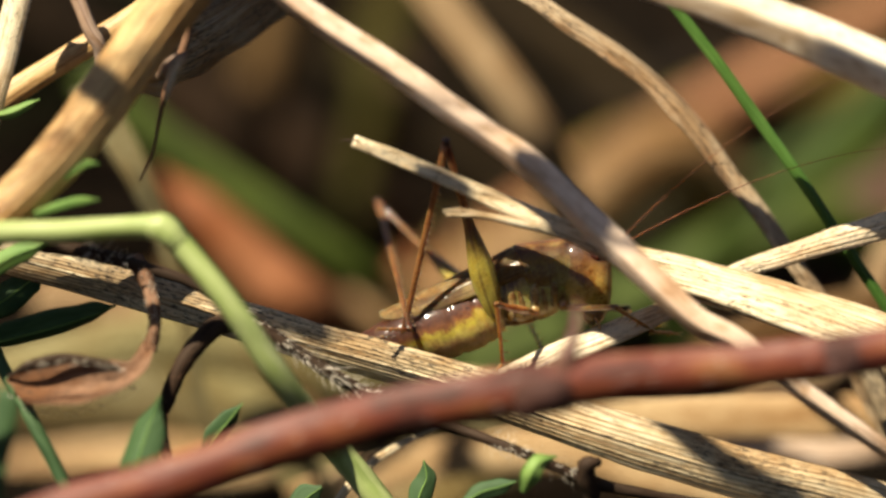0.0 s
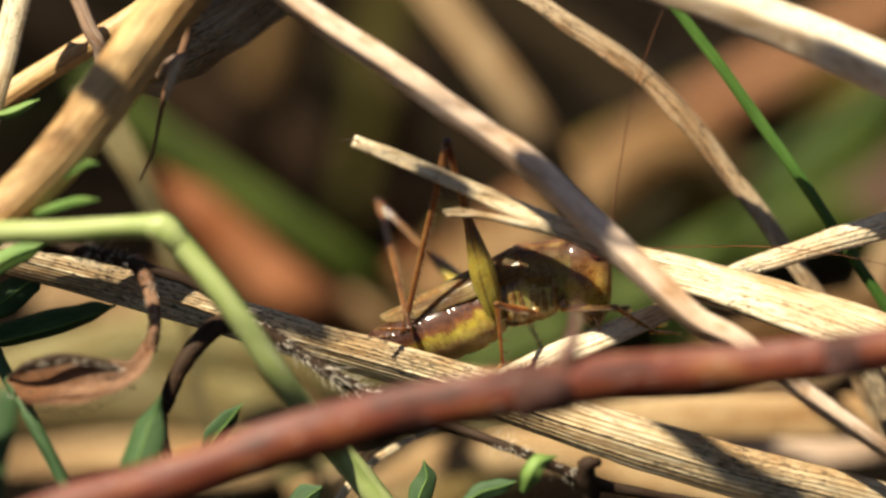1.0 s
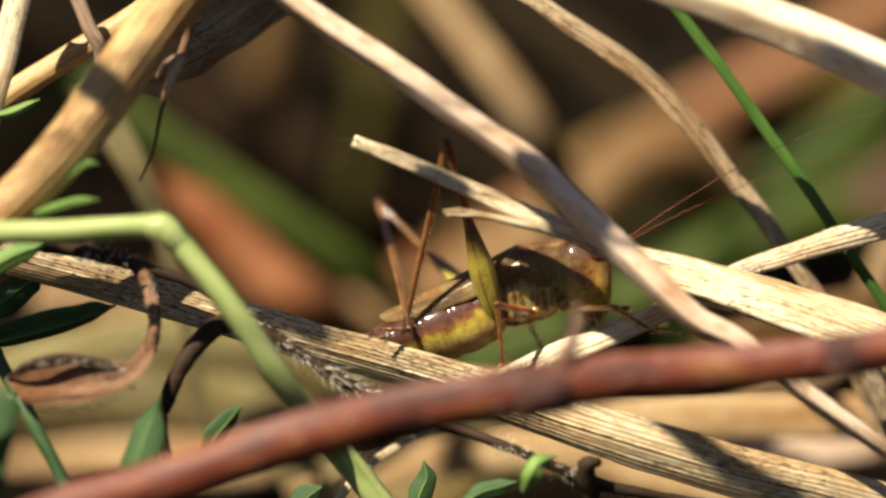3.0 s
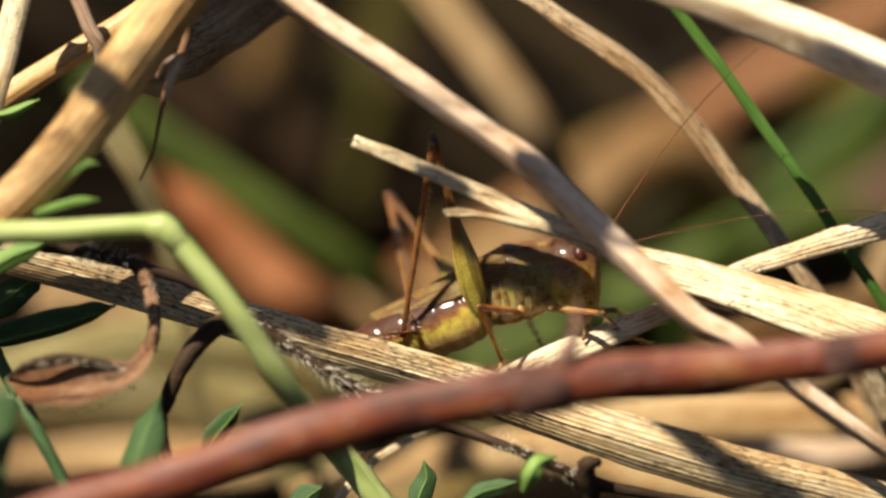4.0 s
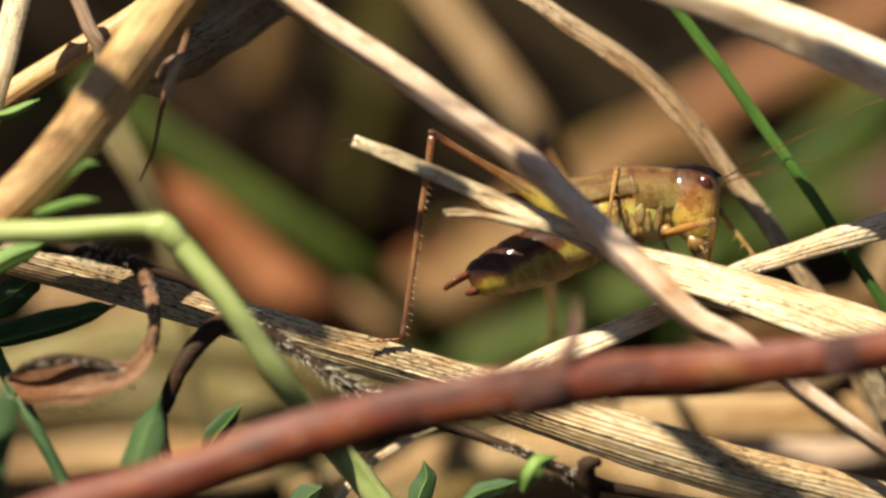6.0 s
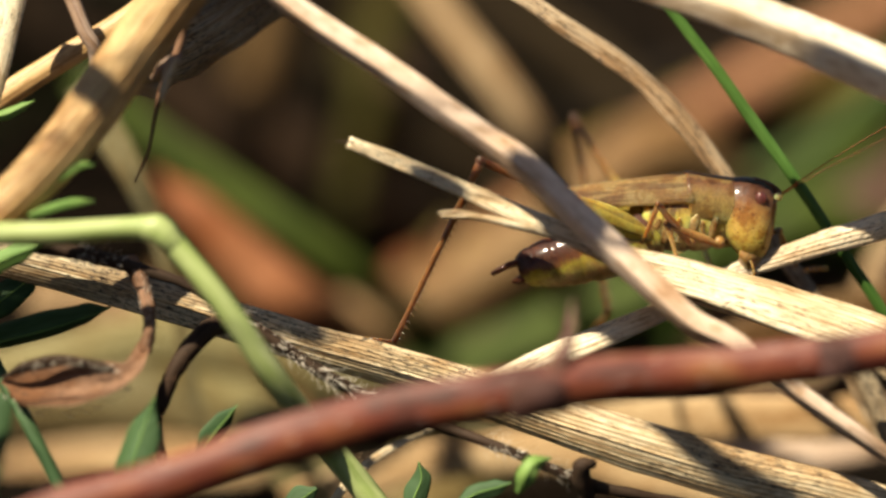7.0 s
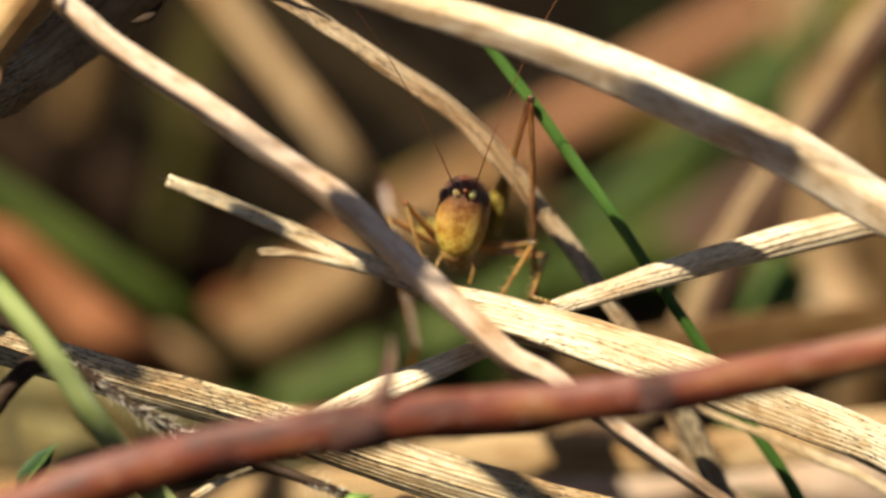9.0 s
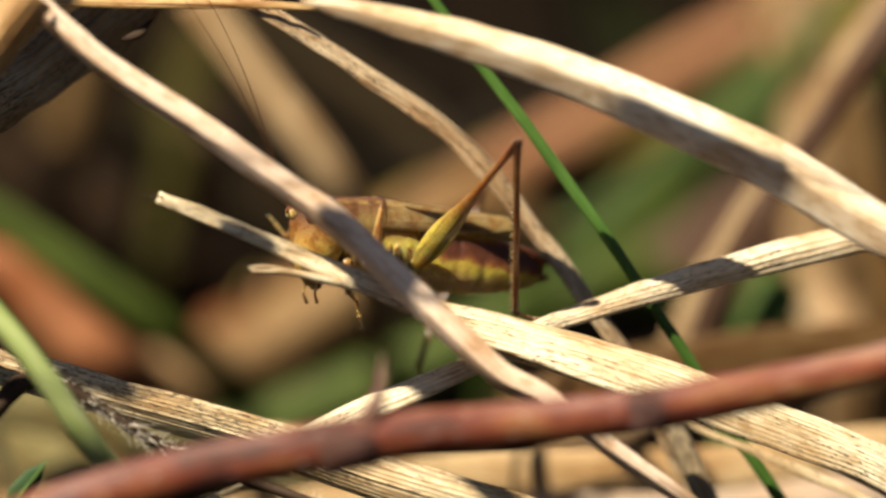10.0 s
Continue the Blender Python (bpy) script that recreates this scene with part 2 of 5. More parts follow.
def ribbon(points, widths, turn=0.0, curl=0.12, ribs=4, rib_height=0.02, thick=0.14, n=60, rough=0.05, seed=0, keel=0.0, cross=10):
    """A grass blade: a ribbed, slightly rolled strip with two skins and closed rims. Everything in millimetres."""
    bm = bmesh.new()
    path = spline(points, n)
    wid = values(widths, n)
    trn = values(turn, n)
    rng = random.Random(seed)
    ph = rng.random() * 40
    rows, along = [], [0.0]
    for i in range(1, n + 1):
        along.append(along[-1] + (path[i] - path[i - 1]).length)
    for i, p in enumerate(path):
        t = (path[min(i + 1, n)] - path[max(i - 1, 0)]).normalized()
        side = t.cross(FACE).normalized()
        side = Matrix.Rotation(radians(trn[i]), 3, t) @ side
        nrm = side.cross(t)
        w = wid[i] * 0.5
        row = []
        for skin in (1, -1):
            for j in range(cross + 1):
                v = -1 + 2 * j / cross
                v = v * skin
                edge = 1 + rough * noise.noise((along[i] * 0.35 + ph, v * 0.7, seed))
                lift = -curl * w * v * v - keel * w * abs(v) + rib_height * (2 * abs(math.cos(v * math.pi * ribs / 2 + 0.4 * noise.noise((along[i] * 0.06, v * 2, ph)))) - 1) + 0.035 * w * noise.noise((along[i] * 0.25, v + ph, 3.0))
                lift += skin * thick * 0.5 * (1 - 0.7 * v ** 4)
                row.append(bm.verts.new((p + side * (v * w * edge) + nrm * lift) * MM))
        rows.append(row)
    m = len(rows[0])
    grid_faces(bm, rows, lambda a, b: (along[a], (b if b <= cross else 2 * cross + 1 - b) / cross * wid[a] + (9 if b > cross else 0)), True)
    for row in (rows[0], rows[-1]):
        bm.faces.new(row)
    bmesh.ops.recalc_face_normals(bm, faces=bm.faces)
    return bm


def rod(points, radii, n=40, sides=12, wobble=0.03, seed=0, flat=1.0):
    """A stem: a tapering tube with rounded ends along a smooth curve. Everything in millimetres."""
    bm = bmesh.new()
    path = spline(points, n)
    rad = values(radii, n)
    up = Vector((0.13, 0.31, 0.94))
    rows, along = [], [0.0]
    for i in range(1, n + 1):
        along.append(along[-1] + (path[i] - path[i - 1]).length)
    for i, p in enumerate(path):
        t = (path[min(i + 1, n)] - path[max(i - 1, 0)]).normalized()
        a = t.cross(up).normalized()
        b = a.cross(t)
        row = []
        for j in range(sides):
            g = 2 * math.pi * j / sides
            r = rad[i] * (1 + wobble * noise.noise((along[i] * 0.5 / max(rad[i], 0.05), math.cos(g) + seed * 7.3, math.sin(g))))
            row.append(bm.verts.new((p + a * (math.cos(g) * r) + b * (math.sin(g) * r * flat)) * MM))
        rows.append(row)
    grid_faces(bm, rows, lambda q, w: (along[q], w / sides * 6.283 * rad[q]), True)
    for row, e, s in ((rows[0], 0, -1), (rows[-1], n, 1)):
        t = (path[min(e + 1, n)] - path[max(e - 1, 0)]).normalized()
        tip = bm.verts.new((path[e] + t * (s * rad[e] * 0.5)) * MM)
        for j in range(sides):
            bm.faces.new((row[j], row[(j + 1) % sides], tip))
    bmesh.ops.recalc_face_normals(bm, faces=bm.faces)
    return bm


def joined(*meshes):
    """One mesh of several pieces that are one part."""
    bm = meshes[0]
    for other in meshes[1:]:
        me = bpy.data.meshes.new("piece")
        other.to_mesh(me)
        other.free()
        bm.from_mesh(me)
        bpy.data.meshes.remove(me)
    return bm


def rooted(points, reach=14.0, sink=-1.5):
    """Carries the last point of a blade on and down into the ground."""
    p = [Vector(q) for q in points]
    d = (p[-1] - p[-2]).normalized()
    flat = Vector((d.x, d.y, 0))
    flat = flat.normalized() if flat.length > 0.05 else Vector((0, 1, 0))
    z = p[-1].z
    if z > sink + 1:
        p.append(p[-1] + d * reach * 0.55 + Vector((0, 0, -0.12 * reach)))
        p.append(Vector((p[-1].x + flat.x * reach * 0.5, p[-1].y + flat.y * reach * 0.5 + 3, z * 0.45)))
        p.append(Vector((p[-1].x + flat.x * reach * 0.2, p[-1].y + flat.y * reach * 0.2 + 3, sink)))
    return p


def tailed(widths, count):
    """Widths of a blade drawn out by the points that rooted() added."""
    return list(widths) + [widths[-1]] * count


def over(place, far):
    """A place towards the sun from another."""
    return tuple(Vector(place) + SUN_TO * far)


# ---- ground ----
def ground():
    bm = bmesh.new()
    steps = [0, 4, 8, 13, 19, 26, 34, 43, 54, 68, 85, 110, 150, 220, 350, 600, 1200, 4000, 20000, 100000, 400000]
    axis = [-s for s in reversed(steps[1:])] + steps
    rows = []
    for y in axis:
        row = []
        for x in axis:
            near = max(0.0, 1 - math.hypot(x, y) / 900)
            z = near * (2.4 * noise.noise((x * 0.05, y * 0.05, 1.0)) + 1.2 * noise.noise((x * 0.17, y * 0.17, 5.0))) - 1.0
            row.append(bm.verts.new(Vector((x, y + 60, z)) * MM))
        rows.append(row)
    grid_faces(bm, rows, lambda a, b: (a, b), False)
    bmesh.ops.recalc_face_normals(bm, faces=bm.faces)
    return tagged(link_mesh("ground", bm, SOIL), "soil between dead grass, darkened in colour for deep shade", "ground", kind="structure")


ground()


def blade(name, label, category, points, widths, mat, root=True, group="", front_root=False, midrib=0.0, **shape):
    pts, wid = list(points), widths if isinstance(widths, (list, tuple)) else [widths] * len(points)
    wid = list(wid)
    if root:
        more = rooted(pts)
        wid = tailed(wid, len(more) - len(pts))
        pts = more
    if front_root:
        pts.reverse()
        wid.reverse()
        more = rooted(pts)
        wid = tailed(wid, len(more) - len(pts))
        pts = more
    turn = shape.get("turn", 0.0)
    if isinstance(turn, (list, tuple)):
        turn = list(turn) + [turn[-1]] * (len(pts) - len(turn))
        shape = dict(shape, turn=turn)
    ob = link_mesh(name, ribbon(pts, wid, **shape), mat)
    if midrib:
        ridge = [Vector(v) + FACE * 0.07 for v in pts]
        part("midrib", rod(ridge, [midrib * min(1.0, w / 1.0) for w in wid], n=shape.get("n", 60), sides=8, wobble=0.15), mat, ob)
    return tagged(ob, label, category, group)


def stalk(name, label, category, points, radii, mat, root=True, group="", **shape):
    pts = list(points)
    rad = list(radii) if isinstance(radii, (list, tuple)) else [radii] * len(pts)
    if root:
        more = rooted(pts)
        rad = tailed(rad, len(more) - len(pts))
        pts = more
    return tagged(link_mesh(name, rod(pts, rad, **shape), mat), label, category, group)


# ---- grasses in the plane of the insect ----
cut = blade("cut_grass_blade", "pale dry grass blade with a cut tip, speckled with mould", "grass blade",
      [(-5.42, 1.15, 36.66), (-2.88, 0.81, 35.73), (0.55, 0.22, 34.41), (3.98, -0.27, 33.05), (7.41, -0.48, 31.60), (10.89, -0.04, 29.90), (15.74, -0.06, 28.37), (21.22, -1.11, 26.96), (26.74, -1.76, 25.18), (33.41, -1.71, 22.38), (39.79, -1.67, 19.56)],
      [0.92, 1.08, 1.08, 1.36, 1.60, 1.88, 2.69, 3.31, 3.45, 3.10, 2.76], STRAW_PALE, n=110, curl=0.25, ribs=11, rib_height=0.045, cross=44, turn=[-44, -38, -32, -38, -41, -37, -35, -35, -30, -25, -20], seed=1)
part("bristle", rod([(-5.14, 1.03, 36.63), (-5.69, 1.04, 36.66), (-6.31, 1.03, 36.63)], [0.10, 0.08, 0.03], n=8, sides=6), DARK_TENDRIL, cut, "dark bristle at the cut tip")
blade("dry_grass_blade", "pale dry grass blade lying under another", "grass blade",
      [(13.31, 2.58, 26.87), (15.55, 1.85, 26.32), (18.68, 1.58, 25.57), (23.56, 1.04, 24.09), (29.14, 0.45, 22.46), (39.05, -0.06, 18.14)],
      [0.34, 0.90, 1.17, 1.38, 1.38, 1.24], STRAW_PALE, n=60, ribs=7, rib_height=0.05, cross=30, seed=2, turn=20)
blade("diagonal_grass_blade", "pinkish dry grass blade folded along its keel, lying aslant", "grass blade",
      [(29.26, -6.68, 17.48), (26.75, -6.54, 19.35), (21.97, -6.15, 22.76), (17.70, -5.74, 25.92), (15.13, -5.28, 27.19), (11.74, -4.23, 30.06), (8.68, -3.22, 32.84), (5.29, -2.12, 35.86), (1.22, -1.14, 38.57), (-3.53, -0.01, 41.66), (-7.60, 0.87, 44.09), (-10.65, 1.71, 46.38), (-13.70, 2.75, 49.25), (-16.76, 3.68, 51.80), (-20.15, 4.72, 54.67)],
      [0.95, 1.05, 1.2, 1.6, 1.8, 1.95, 1.9, 1.82, 1.75, 1.75, 1.7, 1.65, 1.6, 1.5, 1.4], STRAW_PINK, root=False, n=120, curl=0.12, keel=0.5, ribs=5, rib_height=0.03, rough=0.12, turn=[20, 25, 30, 32, 30, 25, 18, 18, 22, 22, 22, 22, 22], midrib=0.05, seed=3, front_root=True)
blade("top_grass_blade", "bright pale dry grass blade folded along its keel", "grass blade",
      [(3.24, 1.52, 48.79), (5.94, 1.38, 48.41), (10.00, 1.04, 47.46), (13.92, 0.67, 46.44), (19.79, -0.03, 44.54), (25.61, -0.90, 42.13), (31.14, -1.76, 39.77), (34.33, -2.36, 38.12), (37.93, -3.09, 36.13), (43.10, -3.98, 33.68)],
      [0.30, 1.29, 1.99, 2.39, 2.73, 3.08, 3.23, 3.18, 3.08, 2.78], STRAW_BRIGHT, n=100, curl=0.05, keel=0.6, turn=[-6, -6, -6, -4, 0, 2, 2, -4, -8, -8], rough=0.04, seed=4)
kinked = blade("kinked_grass_blade", "brown-edged dry grass blade with a rough kink", "grass blade",
      [(-7.89, 13.24, 49.40), (-3.31, 12.57, 47.58), (0.57, 11.20, 46.15), (5.84, 10.50, 43.06), (9.02, 10.13, 40.90), (11.86, 9.88, 39.02), (14.70, 9.33, 36.61), (16.55, 8.88, 34.52), (18.26, 8.23, 32.13), (20.05, 7.68, 30.06), (22.55, 6.69, 26.47), (24.72, 6.07, 23.29)],
      [1.5, 1.55, 1.57, 1.92, 2.12, 2.19, 2.25, 2.05, 1.98, 1.92, 1.85, 1.78], STRAW_DULL, n=80, curl=0.3, keel=0.2, turn=-58, midrib=0, seed=5, rough=0.3, ribs=5, rib_height=0.06, cross=24)
part("torn_edge", ribbon([(10.35, 9.47, 39.63), (11.62, 9.29, 38.57), (12.83, 9.09, 37.45), (13.89, 8.84, 36.43), (14.76, 8.69, 35.44)], [0.07, 0.21, 0.28, 0.21, 0.03], n=30, curl=0.3, rough=0.8, seed=44), DARK_TENDRIL, kinked, "dark torn edge")
blade("green_grass_blade", "narrow fresh green grass blade", "grass blade",
      [(11.11, 11.83, 46.70), (14.21, 10.35, 42.67), (17.07, 8.58, 39.24), (19.70, 7.31, 35.78), (22.33, 6.06, 32.32), (24.49, 5.45, 29.19), (27.35, 4.47, 25.04), (30.22, 3.37, 20.54), (33.82, 2.01, 15.38)],
      [0.61, 0.68, 0.71, 0.75, 0.75, 0.71, 0.71, 0.75, 0.82], GREEN_BLADE, n=70, curl=0.5, ribs=2, midrib=0.06, seed=6)
blade("twisted_grass_blade", "pale dry twisted grass blade with dark specks", "grass blade",
      [(3.35, -0.03, 21.15), (6.83, 0.59, 22.85), (10.32, 1.07, 24.16), (13.82, 1.94, 25.39), (18.05, 3.27, 27.28), (21.55, 3.67, 28.40), (25.05, 4.03, 29.39), (29.25, 4.39, 30.37), (34.15, 4.85, 31.62), (39.90, 6.18, 32.35)],
      [2.07, 1.93, 1.65, 1.38, 1.24, 1.38, 1.58, 1.79, 2.00, 1.93], STRAW_WHITE, n=80, ribs=5, rib_height=0.035, cross=24, keel=0.08, curl=0.25, turn=[-30, -30, -25, -20, -25, -20, -5, 15, 0, -10], seed=7)
blade("hairy_grass_blade", "broad grey-brown dead grass blade fringed with fine hairs", "grass blade",
      [(-31.39, 2.13, 30.00), (-27.22, 1.75, 28.96), (-23.06, 1.39, 27.98), (-18.19, 0.94, 26.74), (-13.33, 0.44, 25.37), (-8.47, -0.08, 23.93), (-3.61, -0.54, 22.66), (1.60, -1.08, 21.19), (6.09, -2.54, 20.10), (11.58, -4.05, 18.86), (17.78, -4.68, 17.15), (23.98, -5.17, 15.79), (29.61, -4.85, 13.76)],
      [2.07, 2.27, 2.27, 2.34, 2.48, 2.62, 2.76, 2.89, 3.03, 3.31, 3.31, 3.17, 3.10], STRAW_SPECKLED, n=110, curl=0.3, turn=[-5, -5, -5, -5, -5, -10, -15, -20, -25, -25, -20, -10, 0], ribs=11, rib_height=0.03, cross=44, midrib=0.10, seed=8, front_root=True)
NODE = straw("node_bark", (0.085, 0.042, 0.036), (0.045, 0.022, 0.020), (0.15, 0.10, 0.09), 0.60, 0.0, 0.75, 1.2, spec=0.15)
THORN = straw("thorn", (0.20, 0.10, 0.075), (0.12, 0.055, 0.04), (0.07, 0.04, 0.03), 0.7)
stem = stalk("red_stem", "smooth dark red woody stem with thorny nodes", "stem",
      [(-27.70, -17.52, 17.55), (-21.80, -16.67, 19.86), (-15.88, -16.08, 21.50), (-9.98, -15.39, 23.41), (-3.42, -14.76, 25.10), (3.15, -14.35, 26.25), (9.71, -14.03, 27.11), (16.28, -13.84, 27.67), (22.84, -13.61, 28.28), (28.74, -13.25, 29.27), (34.98, -12.86, 30.34), (41.55, -12.36, 31.74)],
      [1.44, 1.51, 1.51, 1.51, 1.48, 1.48, 1.41, 1.31, 1.34, 1.28, 1.24, 1.21], RED_BARK, n=110, sides=24, wobble=0.06, seed=9)
part("thorn", rod([(6.59, -14.26, 26.49), (7.07, -14.44, 28.32), (7.65, -13.89, 29.86), (7.79, -13.21, 31.71)], [0.99, 0.65, 0.37, 0.07], n=16, wobble=0.1), THORN, stem, "greyish pink thorn")
part("node", rod([(4.29, -14.70, 26.17), (5.11, -14.72, 26.40), (6.03, -14.75, 26.62), (7.08, -14.51, 26.66)], [1.38, 1.48, 1.51, 1.34], n=20, sides=24, wobble=0.35, seed=3), NODE, stem, "grey-purple swollen node")
part("node", rod([(22.22, -13.93, 28.27), (23.00, -13.99, 28.40), (23.86, -13.85, 28.48)], [1.24, 1.36, 1.24], n=20, sides=24, wobble=0.35, seed=5), NODE, stem, "grey-purple swollen node")
bent = stalk("bent_green_stem", "light green herb stem with a sharp bend", "stem",
      [(-33.11, -5.63, 32.08), (-27.73, -5.34, 32.87), (-23.02, -5.28, 33.03), (-18.64, -5.19, 33.29), (-16.79, -5.21, 33.22), (-15.78, -5.49, 32.46), (-12.92, -6.66, 29.24), (-10.27, -7.06, 25.23), (-8.15, -5.78, 21.43), (-6.35, -3.77, 18.18), (-3.60, -4.49, 14.74)],
      [0.72, 0.72, 0.69, 0.65, 0.79, 0.72, 0.72, 0.79, 0.83, 0.83, 0.83], GREEN_STEM, n=80, sides=16, seed=11)

part("joint", rod([(-17.56, -5.29, 33.29), (-16.82, -5.31, 33.26), (-16.28, -5.42, 32.94), (-15.67, -5.63, 32.37)], [0.66, 0.86, 0.84, 0.70], n=16, sides=16, wobble=0.12, seed=4), GREEN_STEM, bent, "pale swollen joint at the bend")

# ---- straws on the left ----
blade("thick_straw", "thick brown dry straw with a shaded band", "grass blade",
      [(-12.95, 1.30, 49.66), (-15.64, 0.15, 46.49), (-17.83, -0.89, 43.64), (-20.03, -1.93, 40.79), (-22.39, -3.02, 37.78), (-25.08, -4.00, 35.08), (-28.46, -5.04, 32.23), (-31.82, -6.08, 29.38)],
      [3.42, 3.54, 3.42, 3.35, 3.21, 3.00, 2.93, 2.86], STRAW_BROWN, n=60, curl=0.65, ribs=7, rib_height=0.06, cross=32, midrib=0, seed=12)
blade("pale_straw", "pale dry straw standing upright", "grass blade",
      [(-25.29, 6.14, 46.87), (-26.15, 4.96, 43.63), (-26.84, 3.90, 40.72), (-27.70, 2.84, 37.80)], [1.58, 1.65, 1.58, 1.52], STRAW_PALE, n=40, curl=0.4, seed=13)
blade("slanting_straw", "pale slanting dry straw", "grass blade",
      [(-16.24, 9.40, 44.12), (-19.73, 8.56, 41.82), (-23.23, 7.82, 39.78), (-26.73, 7.06, 37.71), (-30.23, 6.16, 35.24)], [1.38, 1.45, 1.52, 1.58, 1.58], STRAW_BROWN, n=40, curl=0.4, seed=14)
stalk("thin_brown_stem", "thin dull brown stem", "stem",
      [(-23.31, 6.87, 45.94), (-22.34, 6.16, 43.99), (-21.65, 5.57, 42.37), (-20.93, 5.48, 40.66), (-21.48, 6.76, 36.88), (-24.38, 6.39, 32.94), (-28.94, 4.95, 28.98)], 0.48, STEM_MAUVE, n=40, sides=8, seed=15)
shaded = blade("shaded_straw", "dead blade in the shade, darkened with a grey-brown colour", "grass blade",
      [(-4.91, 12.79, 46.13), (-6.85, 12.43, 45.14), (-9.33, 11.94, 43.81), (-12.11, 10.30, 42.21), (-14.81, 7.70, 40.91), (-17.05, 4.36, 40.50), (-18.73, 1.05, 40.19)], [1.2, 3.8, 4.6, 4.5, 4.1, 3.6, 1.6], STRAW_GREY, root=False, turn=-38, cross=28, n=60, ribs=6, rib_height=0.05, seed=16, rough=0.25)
part("torn_edge", ribbon([(-7.78, 10.36, 43.83), (-7.18, 10.40, 43.96), (-6.55, 10.50, 44.22), (-6.13, 10.67, 44.68), (-5.67, 10.83, 45.15)], [0.08, 0.35, 0.5, 0.3, 0.05], n=30, curl=0.3, rough=0.9, seed=47), DARK_TENDRIL, shaded, "dark torn shreds")
blade("thin_straw", "thin brown straw lying level", "grass blade", [(-19.39, 10.50, 47.14), (-13.83, 10.28, 46.55), (-8.26, 10.18, 46.28), (-3.73, 10.16, 46.21), (0.46, 10.13, 46.14), (4.31, 10.06, 45.94)], [0.5, 0.7, 0.75, 0.7, 0.55, 0.4], STRAW_BROWN, root=False, n=40, seed=48)
dangle = stalk("withered_flower_stalk", "thin withered stalk hanging with a pale bract", "stem",
      [(-15.07, 4.94, 46.50), (-15.31, 3.88, 43.60), (-15.99, 3.00, 41.18), (-16.68, 2.48, 39.73), (-17.13, 1.89, 38.11), (-17.64, 1.07, 35.86), (-18.40, 0.48, 34.24)], [0.17, 0.17, 0.28, 0.24, 0.14, 0.10, 0.07], DEAD_LEAF, root=False, n=50, sides=8, seed=17)
part("knot", rod([(-15.54, 2.49, 41.81), (-16.05, 2.30, 41.29), (-16.57, 2.14, 40.84), (-17.25, 1.95, 40.33)], [0.15, 0.5, 0.55, 0.2], n=14, sides=10, wobble=0.4, seed=6), STEM_MAUVE, dangle, "swollen withered knot")
part("bract", ribbon([(-15.73, 1.25, 41.91), (-16.21, 0.96, 41.11), (-16.52, 0.66, 40.30), (-16.76, 0.31, 39.35)], [0.45, 0.75, 0.60, 0.15], n=16, curl=0.6, rough=0.3, seed=18), STRAW_PALE, dangle, "pale dry bract")

def hairs(points, radius, count, length, seed):
    """Fine bristles standing off a stem."""
    rng = random.Random(seed)
    bm = bmesh.new()
    path = spline(points, 60)
    for _ in range(count):
        k = rng.randrange(60)
        p = path[k].lerp(path[k + 1], rng.random())
        d = (path[k + 1] - path[k]).normalized()
        out = Vector((rng.gauss(0, 1), rng.gauss(-0.4, 1), rng.gauss(0, 1)))
        out = (out - d * out.dot(d)).normalized()
        a = p + out * radius * 0.9
        ln = length * rng.uniform(0.5, 1.3)
        b = a + out * ln * 0.6 + d * ln * rng.uniform(-0.2, 0.5)
        c = b + out * ln * 0.3 + d * ln * rng.uniform(0.0, 0.5)
        s1 = d.cross(out).normalized() * 0.033
        s2 = out * 0.033
        ring = [[bm.verts.new((q + v * w) * MM) for v in (s1, s2 * 0.5 + d * 0.014, -s1)] for q, w in ((a, 1.0), (b, 0.7), (c, 0.2))]
        for u, v in zip(ring, ring[1:]):
            for j in range(3):
                bm.faces.new((u[j], v[j], v[(j + 1) % 3], u[(j + 1) % 3]))
    return bm


# ---- withered leaf, tendrils ----
wl = tagged(new("withered_leaf"), "curled brown withered leaf on a twisted stalk", "leaf")
part("leaf_blade", ribbon([(-26.39, -4.58, 23.26), (-24.75, -4.72, 22.88), (-22.31, -5.18, 23.06), (-20.06, -5.56, 23.51), (-18.35, -5.28, 24.27), (-17.64, -3.86, 25.26)], [0.41, 2.55, 2.96, 2.41, 1.17, 0.90], n=60, curl=-0.35, keel=-0.15, turn=-20, seed=19, rough=0.3), DEAD_LEAF, wl)
tagged(part("hairs", hairs([(-25.31, -5.44, 24.41), (-22.91, -5.51, 24.81), (-20.53, -5.60, 24.55), (-19.12, -5.53, 24.16)], 0.15, 80, 0.36, 5), HAIR, wl, "fine hairs along the rim"), kind="stuff")
# Dark ribbon standing in for shade inside the curled leaf.
part("rolled_rim", ribbon([(-26.30, -4.72, 23.47), (-24.65, -5.25, 24.34), (-22.59, -5.35, 24.67), (-20.55, -5.44, 24.41), (-19.14, -5.35, 24.08)], [0.21, 0.90, 1.17, 0.83, 0.17], n=40, curl=0.5, turn=40, rough=0.7, seed=119), DARK_TENDRIL, wl, "dark strip at the rim for the shade inside the curl")
part("leaf_stalk", rod([(-17.71, -3.97, 24.93), (-17.43, -3.45, 26.38), (-17.71, -1.93, 27.63), (-18.23, -0.52, 28.58), (-18.82, 0.69, 28.98)], [0.45, 0.38, 0.45, 0.52, 0.59], n=40, sides=10, wobble=0.25, seed=20), DEAD_LEAF, wl)
